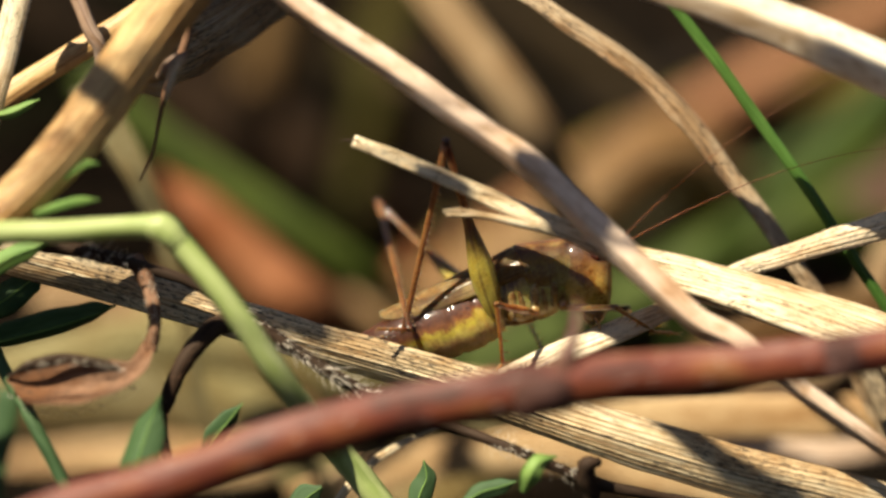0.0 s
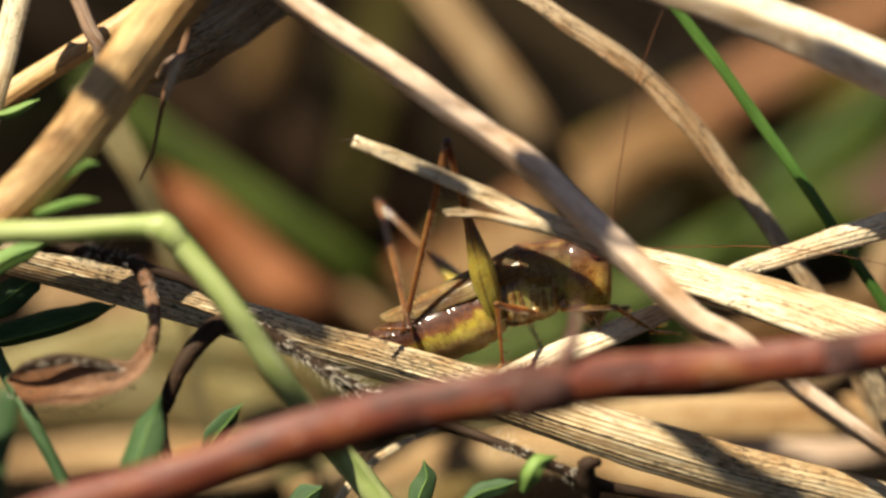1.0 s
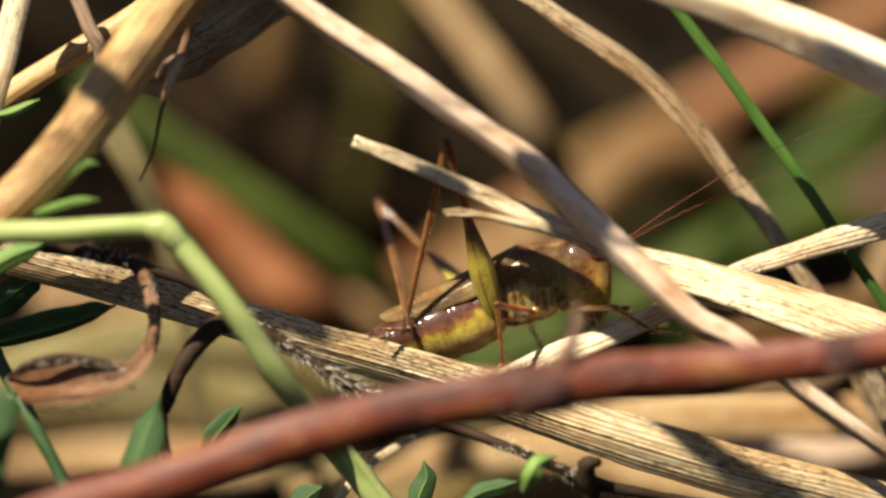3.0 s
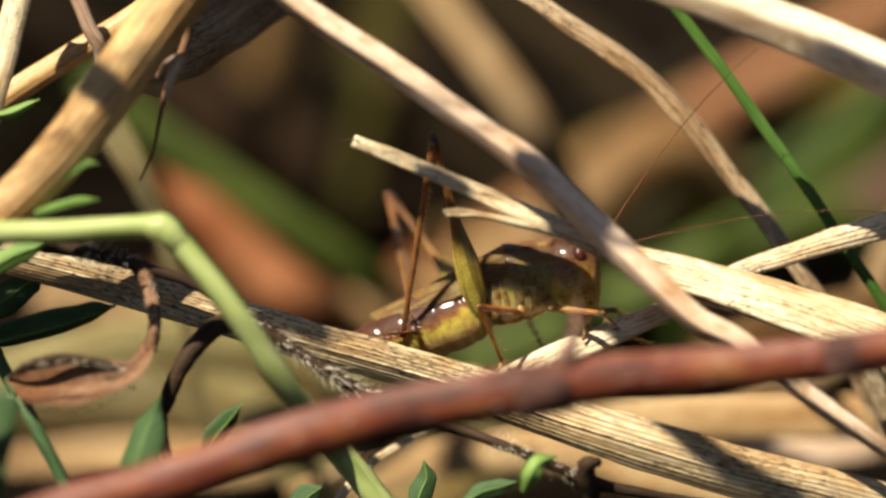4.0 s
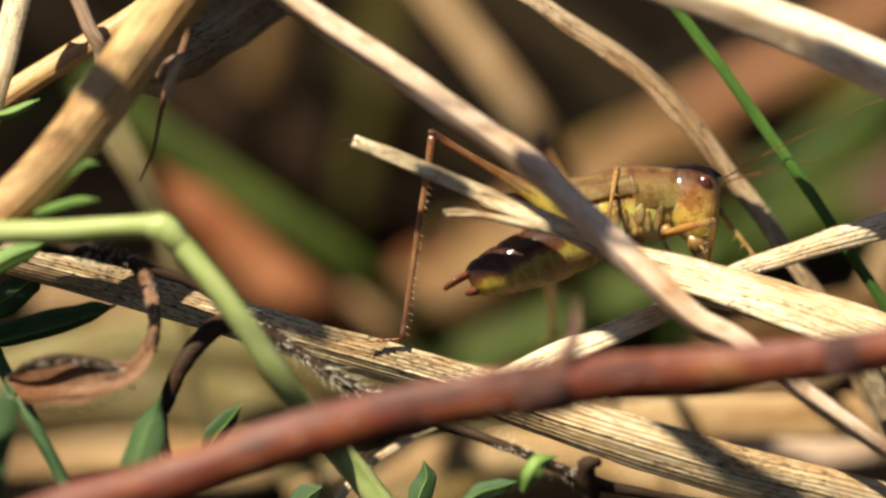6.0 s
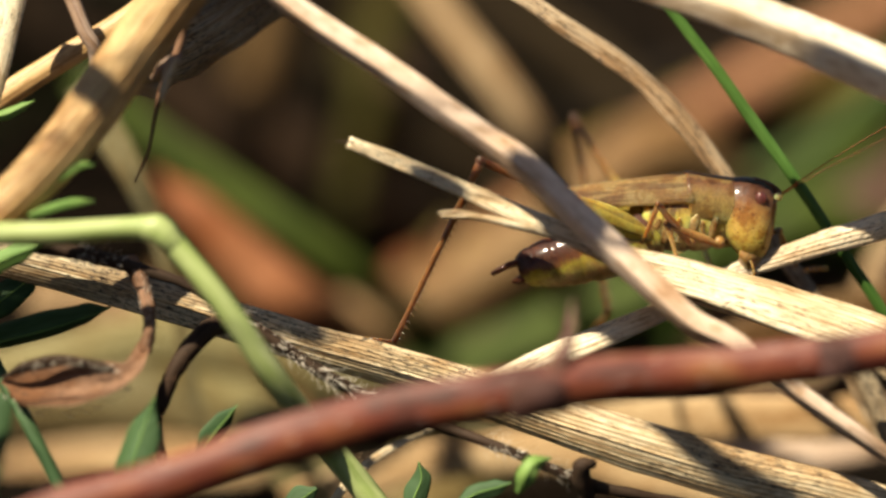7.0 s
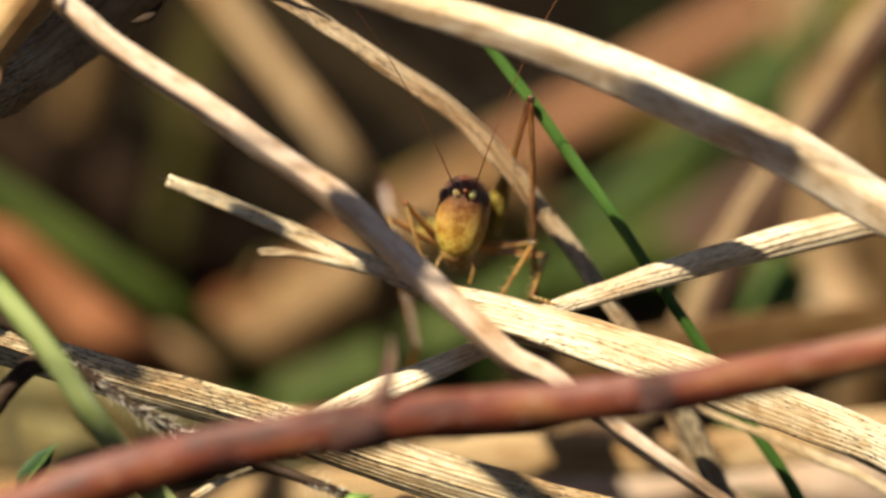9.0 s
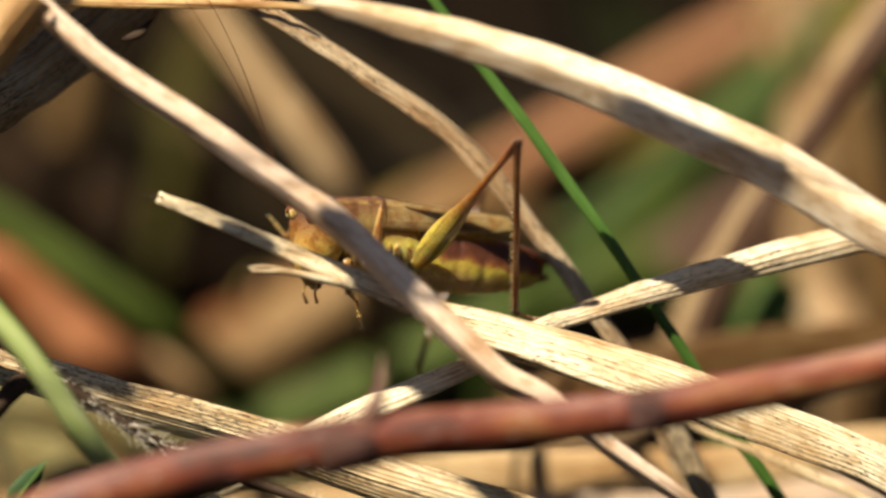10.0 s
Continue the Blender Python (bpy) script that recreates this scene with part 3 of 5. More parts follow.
tendril = stalk("curled_tendril", "dark curled dead tendril", "tendril",
      [(-12.95, -1.54, 25.76), (-13.89, -2.10, 25.68), (-14.96, -2.95, 24.83), (-15.99, -3.45, 23.44), (-16.71, -4.04, 21.83), (-16.99, -4.57, 20.38), (-16.75, -5.29, 18.38), (-16.27, -5.98, 16.51), (-15.64, -5.88, 13.84)], [0.59, 0.62, 0.59, 0.55, 0.48, 0.24, 0.34, 0.28, 0.28], DARK_TENDRIL, n=60, sides=10, wobble=0.2, seed=21)
tagged(part("hairs", hairs([(-12.95, -1.54, 25.76), (-13.89, -2.10, 25.68), (-14.96, -2.95, 24.83), (-15.99, -3.45, 23.44), (-16.71, -4.04, 21.83), (-16.99, -4.57, 20.38), (-16.75, -5.29, 18.38)], 0.5, 150, 0.30, 31), DEAD_LEAF, tendril, "short brown fuzz"), kind="stuff")
tagged(part("hairs", hairs([(-17.71, -3.97, 24.93), (-17.43, -3.45, 26.38), (-17.71, -1.93, 27.63), (-18.23, -0.52, 28.58)], 0.42, 120, 0.28, 32), HAIR, wl, "short pale fuzz on the stalk"), kind="stuff")
tagged(part("hairs", hairs([(-26.2, -4.9, 22.6), (-24.6, -5.2, 21.6), (-22.3, -5.6, 21.6), (-20.1, -5.9, 22.3), (-18.6, -5.6, 23.3)], 0.15, 130, 0.36, 33), HAIR, wl, "fine hairs along the lower rim"), kind="stuff")
fuzzy = stalk("fuzzy_dark_stem", "dark dead stem covered in fine pale hairs", "stem",
      [(-24.94, 0.11, 30.29), (-21.84, -0.06, 29.84), (-18.40, -0.37, 29.00), (-15.30, -0.72, 28.03), (-12.54, -1.28, 26.47), (-9.10, -2.09, 24.27), (-6.34, -2.70, 22.59), (-2.91, -2.38, 20.52), (0.55, -2.79, 19.42), (4.00, -4.14, 18.64), (6.75, -4.54, 17.54), (9.51, -4.91, 16.50), (13.70, -4.28, 15.32), (17.92, -3.63, 14.18)],
      [0.41, 0.45, 0.38, 0.34, 0.38, 0.41, 0.41, 0.38, 0.34, 0.31, 0.34, 0.38, 0.34, 0.31], DARK_TENDRIL, n=110, sides=12, wobble=0.2, seed=22)


for run, count in (([(-22.19, 0.01, 30.03), (-20.81, -0.13, 29.64), (-19.09, -0.29, 29.19)], 80), ([(-12.20, -1.36, 26.28), (-9.10, -2.09, 24.27), (-6.34, -2.70, 22.59), (-3.60, -2.27, 20.85)], 210), ([(2.62, -3.95, 19.15), (5.37, -4.32, 18.12), (8.13, -4.73, 17.02)], 80)):
    tagged(part("hairs", hairs(run, 0.36, int(count * 1.3), 0.85, count), HAIR, fuzzy, "short pale bristles"), kind="stuff")
stalk("dark_stub", "dark broken stub of a dead stem", "twig",
      [(9.53, -5.55, 18.26), (8.78, -5.60, 18.13), (8.73, -5.35, 17.06), (9.10, -5.17, 15.79), (9.06, -4.05, 13.03)], [0.28, 0.55, 0.59, 0.48, 0.41], DARK_TENDRIL, n=24, sides=10, wobble=0.3, seed=23)
tuft = stalk("frayed_fibre", "frayed pale fibre hanging under a blade", "fibre",
      [(7.08, -0.41, 31.21), (5.00, -0.81, 31.86), (2.60, -0.92, 32.45), (0.21, -1.07, 32.61)], [0.31, 0.28, 0.17, 0.07], STRAW_PALE, root=False, n=30, sides=8, seed=24)
part("strand", rod([(3.97, -0.82, 32.12), (2.26, -0.95, 32.64), (1.06, -0.98, 32.87), (0.03, -1.00, 32.80)], [0.14, 0.10, 0.09, 0.05], n=16, sides=6), STRAW_PALE, tuft)

# ---- green leaves of a vetch and a cinquefoil ----
LEAFLETS = "leaflets at the edge of the clearing"


def leaflet(name, label, points, widths, mat=None, **shape):
    ob = link_mesh(name, ribbon(points, widths, **{**dict(n=30, ribs=1, rib_height=0.02, keel=0.3, thick=0.05), **shape, "curl": 0.06}), mat or GREEN_LEAF)
    ridge = [Vector(v) + FACE * 0.04 for v in points]
    part("midrib", rod(ridge, [0.07, 0.06, 0.05, 0.03], n=20, sides=6, wobble=0.1), GREEN_PALE, ob, "paler midrib")
    return tagged(ob, label, "leaf", LEAFLETS)


leaflet("green_leaflet", "dark green oblong leaflet", [(-28.50, -1.12, 24.00), (-26.32, -1.87, 24.85), (-23.91, -1.66, 25.43), (-21.50, -1.40, 26.15), (-20.03, -0.26, 26.38)], [1.38, 2.27, 2.41, 1.79, 0.21], turn=48, seed=31)
leaflet("green_leaflet", "dark green leaflet in the shade", [(-28.72, 1.40, 25.08), (-26.98, 1.76, 26.06), (-25.58, 2.12, 27.04), (-24.61, 2.38, 27.76)], [1.38, 2.07, 1.65, 0.21], curl=0.3, seed=32)
leaflet("green_leaflet", "bluish green upright leaflet", [(-18.86, -8.16, 16.34), (-18.52, -8.39, 18.65), (-17.84, -7.58, 20.88), (-16.99, -6.76, 23.11)], [1.65, 2.55, 2.21, 0.17], turn=-18, seed=33)
leaflet("green_leaflet", "folded green leaflet with a bright rim", [(-14.48, -5.15, 18.76), (-13.80, -4.82, 19.67), (-13.01, -4.51, 20.54), (-12.15, -4.14, 21.54)], [0.69, 1.38, 1.24, 0.10], curl=0.9, seed=34, turn=25)
leaflet("green_leaflet", "small pale green leaflet", [(-24.46, -3.97, 33.71), (-23.11, -3.81, 34.15), (-21.76, -3.69, 34.47), (-20.54, -3.69, 34.47)], [0.41, 0.59, 0.55, 0.10], GREEN_PALE, turn=-25, seed=35)
leaflet("green_leaflet", "small pale green leaflet", [(-22.70, -3.25, 35.68), (-22.09, -3.07, 36.19), (-21.35, -2.93, 36.57), (-20.54, -2.95, 36.50)], [0.34, 0.59, 0.52, 0.10], GREEN_PALE, turn=-25, seed=36)
leaflet("green_leaflet", "small pale green leaflet", [(-27.36, 2.77, 37.61), (-26.32, 2.84, 37.80), (-25.43, 2.98, 38.19), (-24.60, 3.12, 38.58)], [0.41, 0.69, 0.55, 0.10], GREEN_PALE, curl=0.5, seed=37)
leaflet("green_leaflet", "dark green leaflet by the ground", [(-1.70, -3.57, 14.34), (-1.35, -3.22, 15.32), (-1.01, -2.92, 16.13), (-1.18, -2.56, 17.11)], [1.03, 1.52, 1.24, 0.14], curl=0.4, seed=38)
leaflet("green_leaflet", "bluish green leaflet by the ground", [(1.24, -6.23, 15.80), (2.27, -6.00, 16.44), (3.47, -5.88, 16.76), (4.50, -5.76, 17.09)], [0.55, 1.17, 1.03, 0.14], curl=0.5, seed=39)
leaflet("green_leaflet", "light green curled leaflet", [(4.82, -6.92, 16.84), (5.24, -7.52, 18.10), (5.82, -7.23, 18.90), (6.87, -6.17, 18.89)], [0.48, 1.24, 1.17, 0.17], GREEN_PALE, curl=0.7, seed=40)
leaflet("green_leaflet", "green leaflet behind the red stem", [(-9.13, -4.55, 14.58), (-8.27, -4.25, 15.39), (-7.40, -4.04, 15.97)], [1.38, 1.79, 0.34], curl=0.3, seed=41)
leaflet("green_leaflet", "yellow-green leaflet behind the bent stem", [(-28.40, -2.16, 28.45), (-27.03, -1.75, 29.58), (-25.48, -1.48, 30.32), (-23.98, -1.30, 30.80)], [0.5, 1.3, 1.2, 0.2], GREEN_PALE, seed=45)
stalk("vetch_stem", "thin green angled vetch stem", "stem",
      [(-28.15, -0.47, 25.79), (-27.01, -2.34, 23.56), (-25.88, -3.92, 22.15), (-24.58, -5.61, 20.44), (-23.38, -6.43, 18.19), (-22.19, -7.36, 15.62)], [0.38, 0.41, 0.45, 0.45, 0.41, 0.41], GREEN_LEAF, n=40, sides=8, seed=42)
stalk("vetch_stem", "thin green vetch stem behind the leaves", "stem",
      [(-29.31, 5.69, 39.79), (-28.96, 4.50, 36.53), (-28.78, 3.20, 32.94), (-28.61, 2.01, 29.67), (-28.72, 1.40, 25.08)], 0.31, GREEN_PALE, n=40, sides=8, seed=43)

# ---- out-of-focus growth behind ----
BEHIND = "old growth behind the clearing"
stalk("rust_stalk", "thick rust-brown dead stalk", "stalk", [(-20.40, 47.01, 18.81), (-17.22, 44.11, 16.67), (-13.57, 42.82, 13.16), (-9.53, 42.62, 9.67), (-5.34, 57.36, 0.47)], [0.25, 1.62, 2.19, 2.27, 2.27], STALK_ORANGE, group=BEHIND, n=30, seed=51)
blade("broad_green_blade", "broad green grass blade", "grass blade", [(-25.92, 49.45, 25.53), (-21.02, 48.06, 21.69), (-15.70, 46.80, 18.23), (-9.98, 45.47, 14.58), (-5.10, 46.15, 10.62), (-1.85, 50.91, 6.15)], 2.5, GREEN_OLIVE, group=BEHIND, midrib=0.35, n=40, seed=52)
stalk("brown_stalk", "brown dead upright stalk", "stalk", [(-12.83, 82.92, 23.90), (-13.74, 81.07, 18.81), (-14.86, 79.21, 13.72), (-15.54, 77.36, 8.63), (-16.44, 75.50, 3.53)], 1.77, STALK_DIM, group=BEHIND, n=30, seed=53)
blade("old_straw", "tan dead grass blade", "grass blade", [(-3.70, 41.23, 38.02), (-0.94, 40.03, 34.71), (1.81, 38.81, 31.38), (4.36, 37.74, 28.43), (6.54, 37.54, 24.97), (8.00, 39.37, 21.22), (9.30, 47.28, 13.71)], 2.77, STRAW_FADED, group=BEHIND, n=40, seed=54)
stalk("thick_stalk", "thick tan dead stalk lying aslant", "stalk", [(55.26, 98.80, 19.31), (43.41, 97.34, 15.30), (31.56, 95.64, 10.62), (19.71, 93.58, 4.97), (10.24, 91.83, 0.16), (0.76, 89.11, -4.39), (-8.70, 87.17, -9.72)], 3.55, STALK_OLIVE, group=BEHIND, n=40, seed=55)
stalk("thick_stalk", "thick reddish tan dead stalk", "stalk", [(51.09, 88.66, 26.53), (37.25, 85.35, 20.36), (25.84, 83.09, 14.14), (18.13, 82.51, 9.62), (10.35, 80.91, 5.23), (3.03, 80.20, 0.37), (-3.88, 80.34, -5.09)], 2.05, STALK_WARM, group=BEHIND, n=40, seed=56)
blade("broad_green_blade", "broad green grass blade slanting up", "grass blade", [(48.25, 67.62, 24.30), (39.60, 66.23, 20.43), (30.96, 64.80, 16.50), (23.61, 63.27, 12.31), (16.25, 61.79, 8.25), (9.34, 60.24, 3.98), (3.28, 58.91, 0.33), (-1.91, 57.42, -3.74)], [2.0, 2.0, 1.9, 1.9, 2.0, 2.1, 2.2, 2.2], GREEN_SHADY, group=BEHIND, midrib=0.3, n=60, seed=57)
stalk("tan_stalk", "tan dead stalk near the ground", "stalk", [(-16.32, 52.62, -0.86), (-7.81, 54.07, 3.13), (0.68, 55.24, 6.33), (7.48, 56.69, 10.32), (11.73, 57.85, 13.51)], 2.8, STALK_TAN, group=BEHIND, n=30, seed=58)
stalk("green_stalk", "dull green stem low behind the insect", "stem", [(-9.52, 51.74, -3.27), (-1.02, 52.91, -0.06), (7.48, 54.07, 3.13), (15.56, 55.24, 6.33), (21.93, 56.40, 9.52)], 2.3, GREEN_OLIVE, group=BEHIND, n=30, seed=59)

GREYED = "old dead blades behind"
blade("old_straw", "beige dead grass blade bent over", "grass blade", [(-23.37, 20.58, 33.92), (-21.53, 19.58, 31.15), (-19.69, 18.44, 28.04), (-18.46, 18.37, 24.93), (-17.23, 17.79, 20.40)], [1.9, 2.1, 1.7, 1.3, 0.9], STRAW_SAGE, group=GREYED, n=30, seed=60)
blade("pale_straw", "broad pale straw lying near the soil", "grass blade", [(-39.97, 36.43, -4.40), (-31.85, 37.40, -1.73), (-25.35, 37.82, -0.58), (-18.44, 37.82, -0.58), (-12.35, 37.40, -1.73)], 4.06, STRAW_TAN, group=GREYED, n=30, seed=61)
blade("pale_straw", "pale straw slanting behind the leaflets", "grass blade", [(-37.86, 24.52, 9.65), (-28.63, 25.44, 12.18), (-21.70, 26.03, 13.81), (-14.88, 27.70, 12.54)], 3.08, STRAW_GREENISH, group=GREYED, n=30, seed=74)
blade("old_straw", "olive dead blade low down", "grass blade", [(-21.37, 32.23, 13.29), (-17.44, 31.16, 10.34), (-13.91, 30.35, 8.13), (-10.37, 29.27, 5.17)], 4.32, STRAW_GREENISH, group=GREYED, n=30, seed=62)
blade("pale_straw", "broad pale straw lying level", "grass blade", [(1.34, 15.63, 14.47), (8.02, 15.25, 13.42), (15.45, 15.06, 12.90), (22.88, 15.02, 12.80), (30.30, 15.06, 12.90), (41.44, 15.50, 14.12)], 2.90, STRAW_TAN, group=GREYED, n=40, seed=63)
blade("old_straw", "pinkish dead blade low down", "grass blade", [(15.13, 20.57, 4.66), (21.63, 21.49, 7.18), (27.36, 22.01, 8.61), (33.09, 22.14, 8.97)], 3.82, STRAW_PINK, group=GREYED, n=30, seed=64)
blade("old_straw", "dark brown dead blade lying behind", "grass blade", [(17.18, 19.99, 14.75), (23.21, 20.83, 17.05), (29.23, 21.21, 18.11), (36.77, 21.53, 18.99)], 3.01, STALK_DIM, group=GREYED, n=30, seed=75)
blade("thin_straw", "short pale straw near the soil", "grass blade", [(0.21, 4.75, 16.73), (-2.96, 1.41, 16.32), (-5.04, -0.96, 15.68), (-6.44, -1.55, 14.03)], [0.28, 0.52, 0.59, 0.55], STRAW_PALE, group=GREYED, n=24, seed=76)
stalk("grey_stalk", "thin grey-brown dead stalk", "stalk", [(25.53, 7.01, 22.93), (27.04, 4.67, 19.45), (27.92, 4.01, 17.62), (28.99, 3.16, 15.28), (30.41, 2.06, 12.27)], 0.75, STRAW_GREY, group=GREYED, n=30, seed=66)
blade("thin_straw", "thin pale pointed straw", "grass blade", [(24.23, -6.36, 25.69), (27.46, -6.87, 24.27), (31.01, -7.36, 22.94), (34.38, -7.88, 21.52), (37.38, -8.35, 20.22)], [0.12, 0.40, 0.55, 0.6, 0.55], STRAW_PALE, group=GREYED, n=30, seed=67)
blade("old_straw", "dull brown dead blade standing aslant", "grass blade", [(44.73, 28.11, 42.90), (42.19, 26.79, 39.28), (39.12, 25.16, 34.81), (35.76, 23.50, 30.24), (32.95, 22.05, 26.27), (30.74, 22.18, 20.76)], 1.72, STALK_MAUVE, group=GREYED, n=30, seed=68)
blade("pale_straw", "pale straw standing upright in the sun", "grass blade", [(37.70, 54.88, 34.60), (39.55, 53.61, 31.11), (40.58, 52.35, 27.63), (40.99, 50.66, 22.99)], 3.70, STRAW_FADED, group=GREYED, n=30, seed=70)
blade("old_straw", "dull brown straw standing upright", "grass blade", [(43.02, 46.60, 29.40), (44.23, 44.67, 24.09), (45.03, 42.88, 19.16), (46.65, 40.81, 13.47)], 3.23, STALK_DIM, group=GREYED, n=30, seed=71)
blade("broad_green_blade", "fresh green blade standing low down", "grass blade", [(38.02, 44.07, 16.60), (36.80, 42.41, 12.01), (35.79, 40.46, 6.67), (35.18, 38.38, 0.95), (35.18, 36.85, -3.25)], 3.25, GREEN_OLIVE, group=BEHIND, n=30, seed=72)
# The near-black colour carries the shade of the gap around this stalk.
stalk("brown_stalk", "dull brown dead stalk, shade put into its dark colour", "stalk", [(43.59, 96.34, 8.16), (36.93, 95.04, 4.58), (31.23, 93.90, 1.44), (24.56, 92.43, -2.58), (18.85, 90.80, -7.05)], 2.68, DARK_TENDRIL, group=BEHIND, n=30, seed=73)

blade("olive_blade", "dull olive blade hanging behind, darkened in colour for shade", "grass blade", [(-2.94, 88.21, 22.37), (-5.24, 86.33, 17.20), (-6.61, 84.45, 12.02), (-7.99, 82.25, 5.98), (-8.91, 80.36, 0.80)], 3.65, STALK_SHADE_OLIVE, group=BEHIND, n=30, seed=101)
blade("dead_grass_leaf", "broad mauve-brown dead leaf, half shade put into its colour", "grass blade", [(47.95, 63.51, 18.82), (39.36, 61.74, 13.98), (32.48, 60.27, 9.94), (26.47, 59.10, 6.71), (20.02, 57.92, 3.48)], 7.30, STALK_MAUVE, group=BEHIND, n=30, seed=102)
blade("narrow_green_blade", "narrow dark green blade far behind", "grass blade", [(46.44, 55.23, 37.01), (42.67, 53.82, 33.13), (39.32, 52.33, 29.05), (35.99, 51.41, 26.53), (32.66, 50.57, 24.21)], 1.73, GREEN_SHADY, group=BEHIND, n=30, seed=103)
blade("broad_green_blade", "soft green blade standing behind the straws", "grass blade", [(43.14, 68.64, 27.07), (40.50, 67.60, 24.21), (37.43, 66.71, 21.76), (34.80, 65.67, 18.91), (32.17, 64.63, 16.06)], 4.11, GREEN_OLIVE, group=BEHIND, n=30, seed=104)
blade("old_straw", "tan straw leaning behind the bright blade", "grass blade", [(46.06, 37.54, 41.03), (42.11, 35.67, 35.91), (38.56, 33.81, 30.79), (35.80, 32.35, 26.78), (33.04, 30.89, 22.77), (31.08, 29.83, 19.86)], 2.13, STRAW_FADED, group=GREYED, n=30, seed=105)
blade("dead_grass_leaf", "broad beige dead leaf in the sun", "grass blade", [(40.22, 64.62, 33.57), (41.91, 62.87, 28.76), (44.02, 60.82, 23.13), (45.27, 58.92, 17.92), (45.68, 57.61, 14.30)], 4.67, STRAW_FADED, group=BEHIND, n=30, seed=106)
blade("broad_green_blade", "bright green blade low behind the straws", "grass blade", [(37.45, 33.85, 19.21), (35.85, 32.91, 16.63), (34.64, 31.70, 13.30), (33.83, 30.09, 8.87), (33.80, 28.47, 4.44)], 3.33, GREEN_SOFT, group=BEHIND, n=30, seed=107)
blade("old_straw", "tan dead blade low behind the red stem", "grass blade", [(-10.00, 18.02, 4.94), (-3.94, 18.86, 7.26), (1.36, 19.25, 8.33), (6.67, 19.38, 8.68), (10.45, 19.18, 8.15)], 2.84, STRAW_TAN, group=GREYED, n=30, seed=108)
blade("grass_leaf", "dim bluish green leaf near the soil", "grass blade", [(-27.91, 11.46, 16.15), (-28.46, 10.58, 13.75), (-29.01, 9.71, 11.35), (-29.37, 8.83, 8.94)], 1.6, GREEN_LEAF, group=BEHIND, n=30, seed=110)
stalk("brown_stalk", "dull brown stalk, half shade put into its colour", "stalk", [(-3.95, 92.86, 11.76), (-6.30, 90.78, 6.02), (-7.70, 88.84, 0.71), (-8.64, 86.91, -4.59)], 2.64, STALK_MAUVE, group=BEHIND, n=30, seed=112)

blade("old_straw", "dull sage dead blade low behind the leaflets", "grass blade", [(-37.39, 44.73, 2.32), (-29.94, 44.87, 2.71), (-23.33, 44.87, 2.71), (-16.71, 44.59, 1.93), (-10.92, 43.88, -0.01)], 6.0, STRAW_SAGE, group=GREYED, n=30, seed=113)
blade("old_straw", "dull tan dead blade behind the withered leaf", "grass blade", [(-28.97, 37.92, 12.84), (-24.17, 37.71, 12.27), (-18.57, 36.96, 10.20), (-13.77, 36.00, 7.57), (-10.56, 34.91, 4.56)], 3.2, STRAW_FADED, group=GREYED, n=30, seed=114)

# ---- a tangle of old blades far behind ----
def tangle_material():
    m, nodes, links, bsdf = material("old_tangle")
    geo = nodes.new("ShaderNodeNewGeometry")
    # Very dark tone per blade: the shade far behind is put in here.
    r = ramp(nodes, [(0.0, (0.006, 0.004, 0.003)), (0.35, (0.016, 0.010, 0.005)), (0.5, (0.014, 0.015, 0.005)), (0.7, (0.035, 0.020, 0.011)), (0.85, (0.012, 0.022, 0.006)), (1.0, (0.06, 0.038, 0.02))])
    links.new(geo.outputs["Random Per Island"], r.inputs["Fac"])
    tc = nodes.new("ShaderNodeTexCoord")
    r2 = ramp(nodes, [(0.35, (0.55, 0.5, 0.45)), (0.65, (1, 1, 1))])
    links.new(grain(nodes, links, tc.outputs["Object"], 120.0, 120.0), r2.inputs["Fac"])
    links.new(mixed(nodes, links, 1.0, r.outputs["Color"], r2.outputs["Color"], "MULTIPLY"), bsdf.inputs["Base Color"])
    bsdf.inputs["Roughness"].default_value = 0.75
    bsdf.inputs["Specular IOR Level"].default_value = 0.1
    return m


def tangle():
    rng = random.Random(21)
    pieces = []
    for k in range(46):
        x, y = rng.uniform(-60, 85), rng.uniform(72, 135)
        lean, bend = rng.uniform(-32, 32), rng.uniform(-14, 14)
        tall = rng.uniform(10, 34) + (y - 72) * 0.1
        pts = [(x, y, -1.2), (x + lean * 0.3 + bend * 0.5, y + 1, tall * 0.4), (x + lean * 0.65 + bend, y + 2, tall * 0.75), (x + lean + bend * 0.6, y + rng.uniform(-4, 4), tall)]
        w = rng.uniform(2.0, 5.0)
        if not 0 < pts[2][0] < 18:
            pieces.append(ribbon(pts, [w, w, w * 0.8, 0.3], n=12, curl=0.3, seed=300 + k))
    return tagged(link_mesh("old_grass_tangle", joined(*pieces), tangle_material()), "tangle of old brown and green blades, shade put into its colours", "grass", kind="stuff")


tangle()

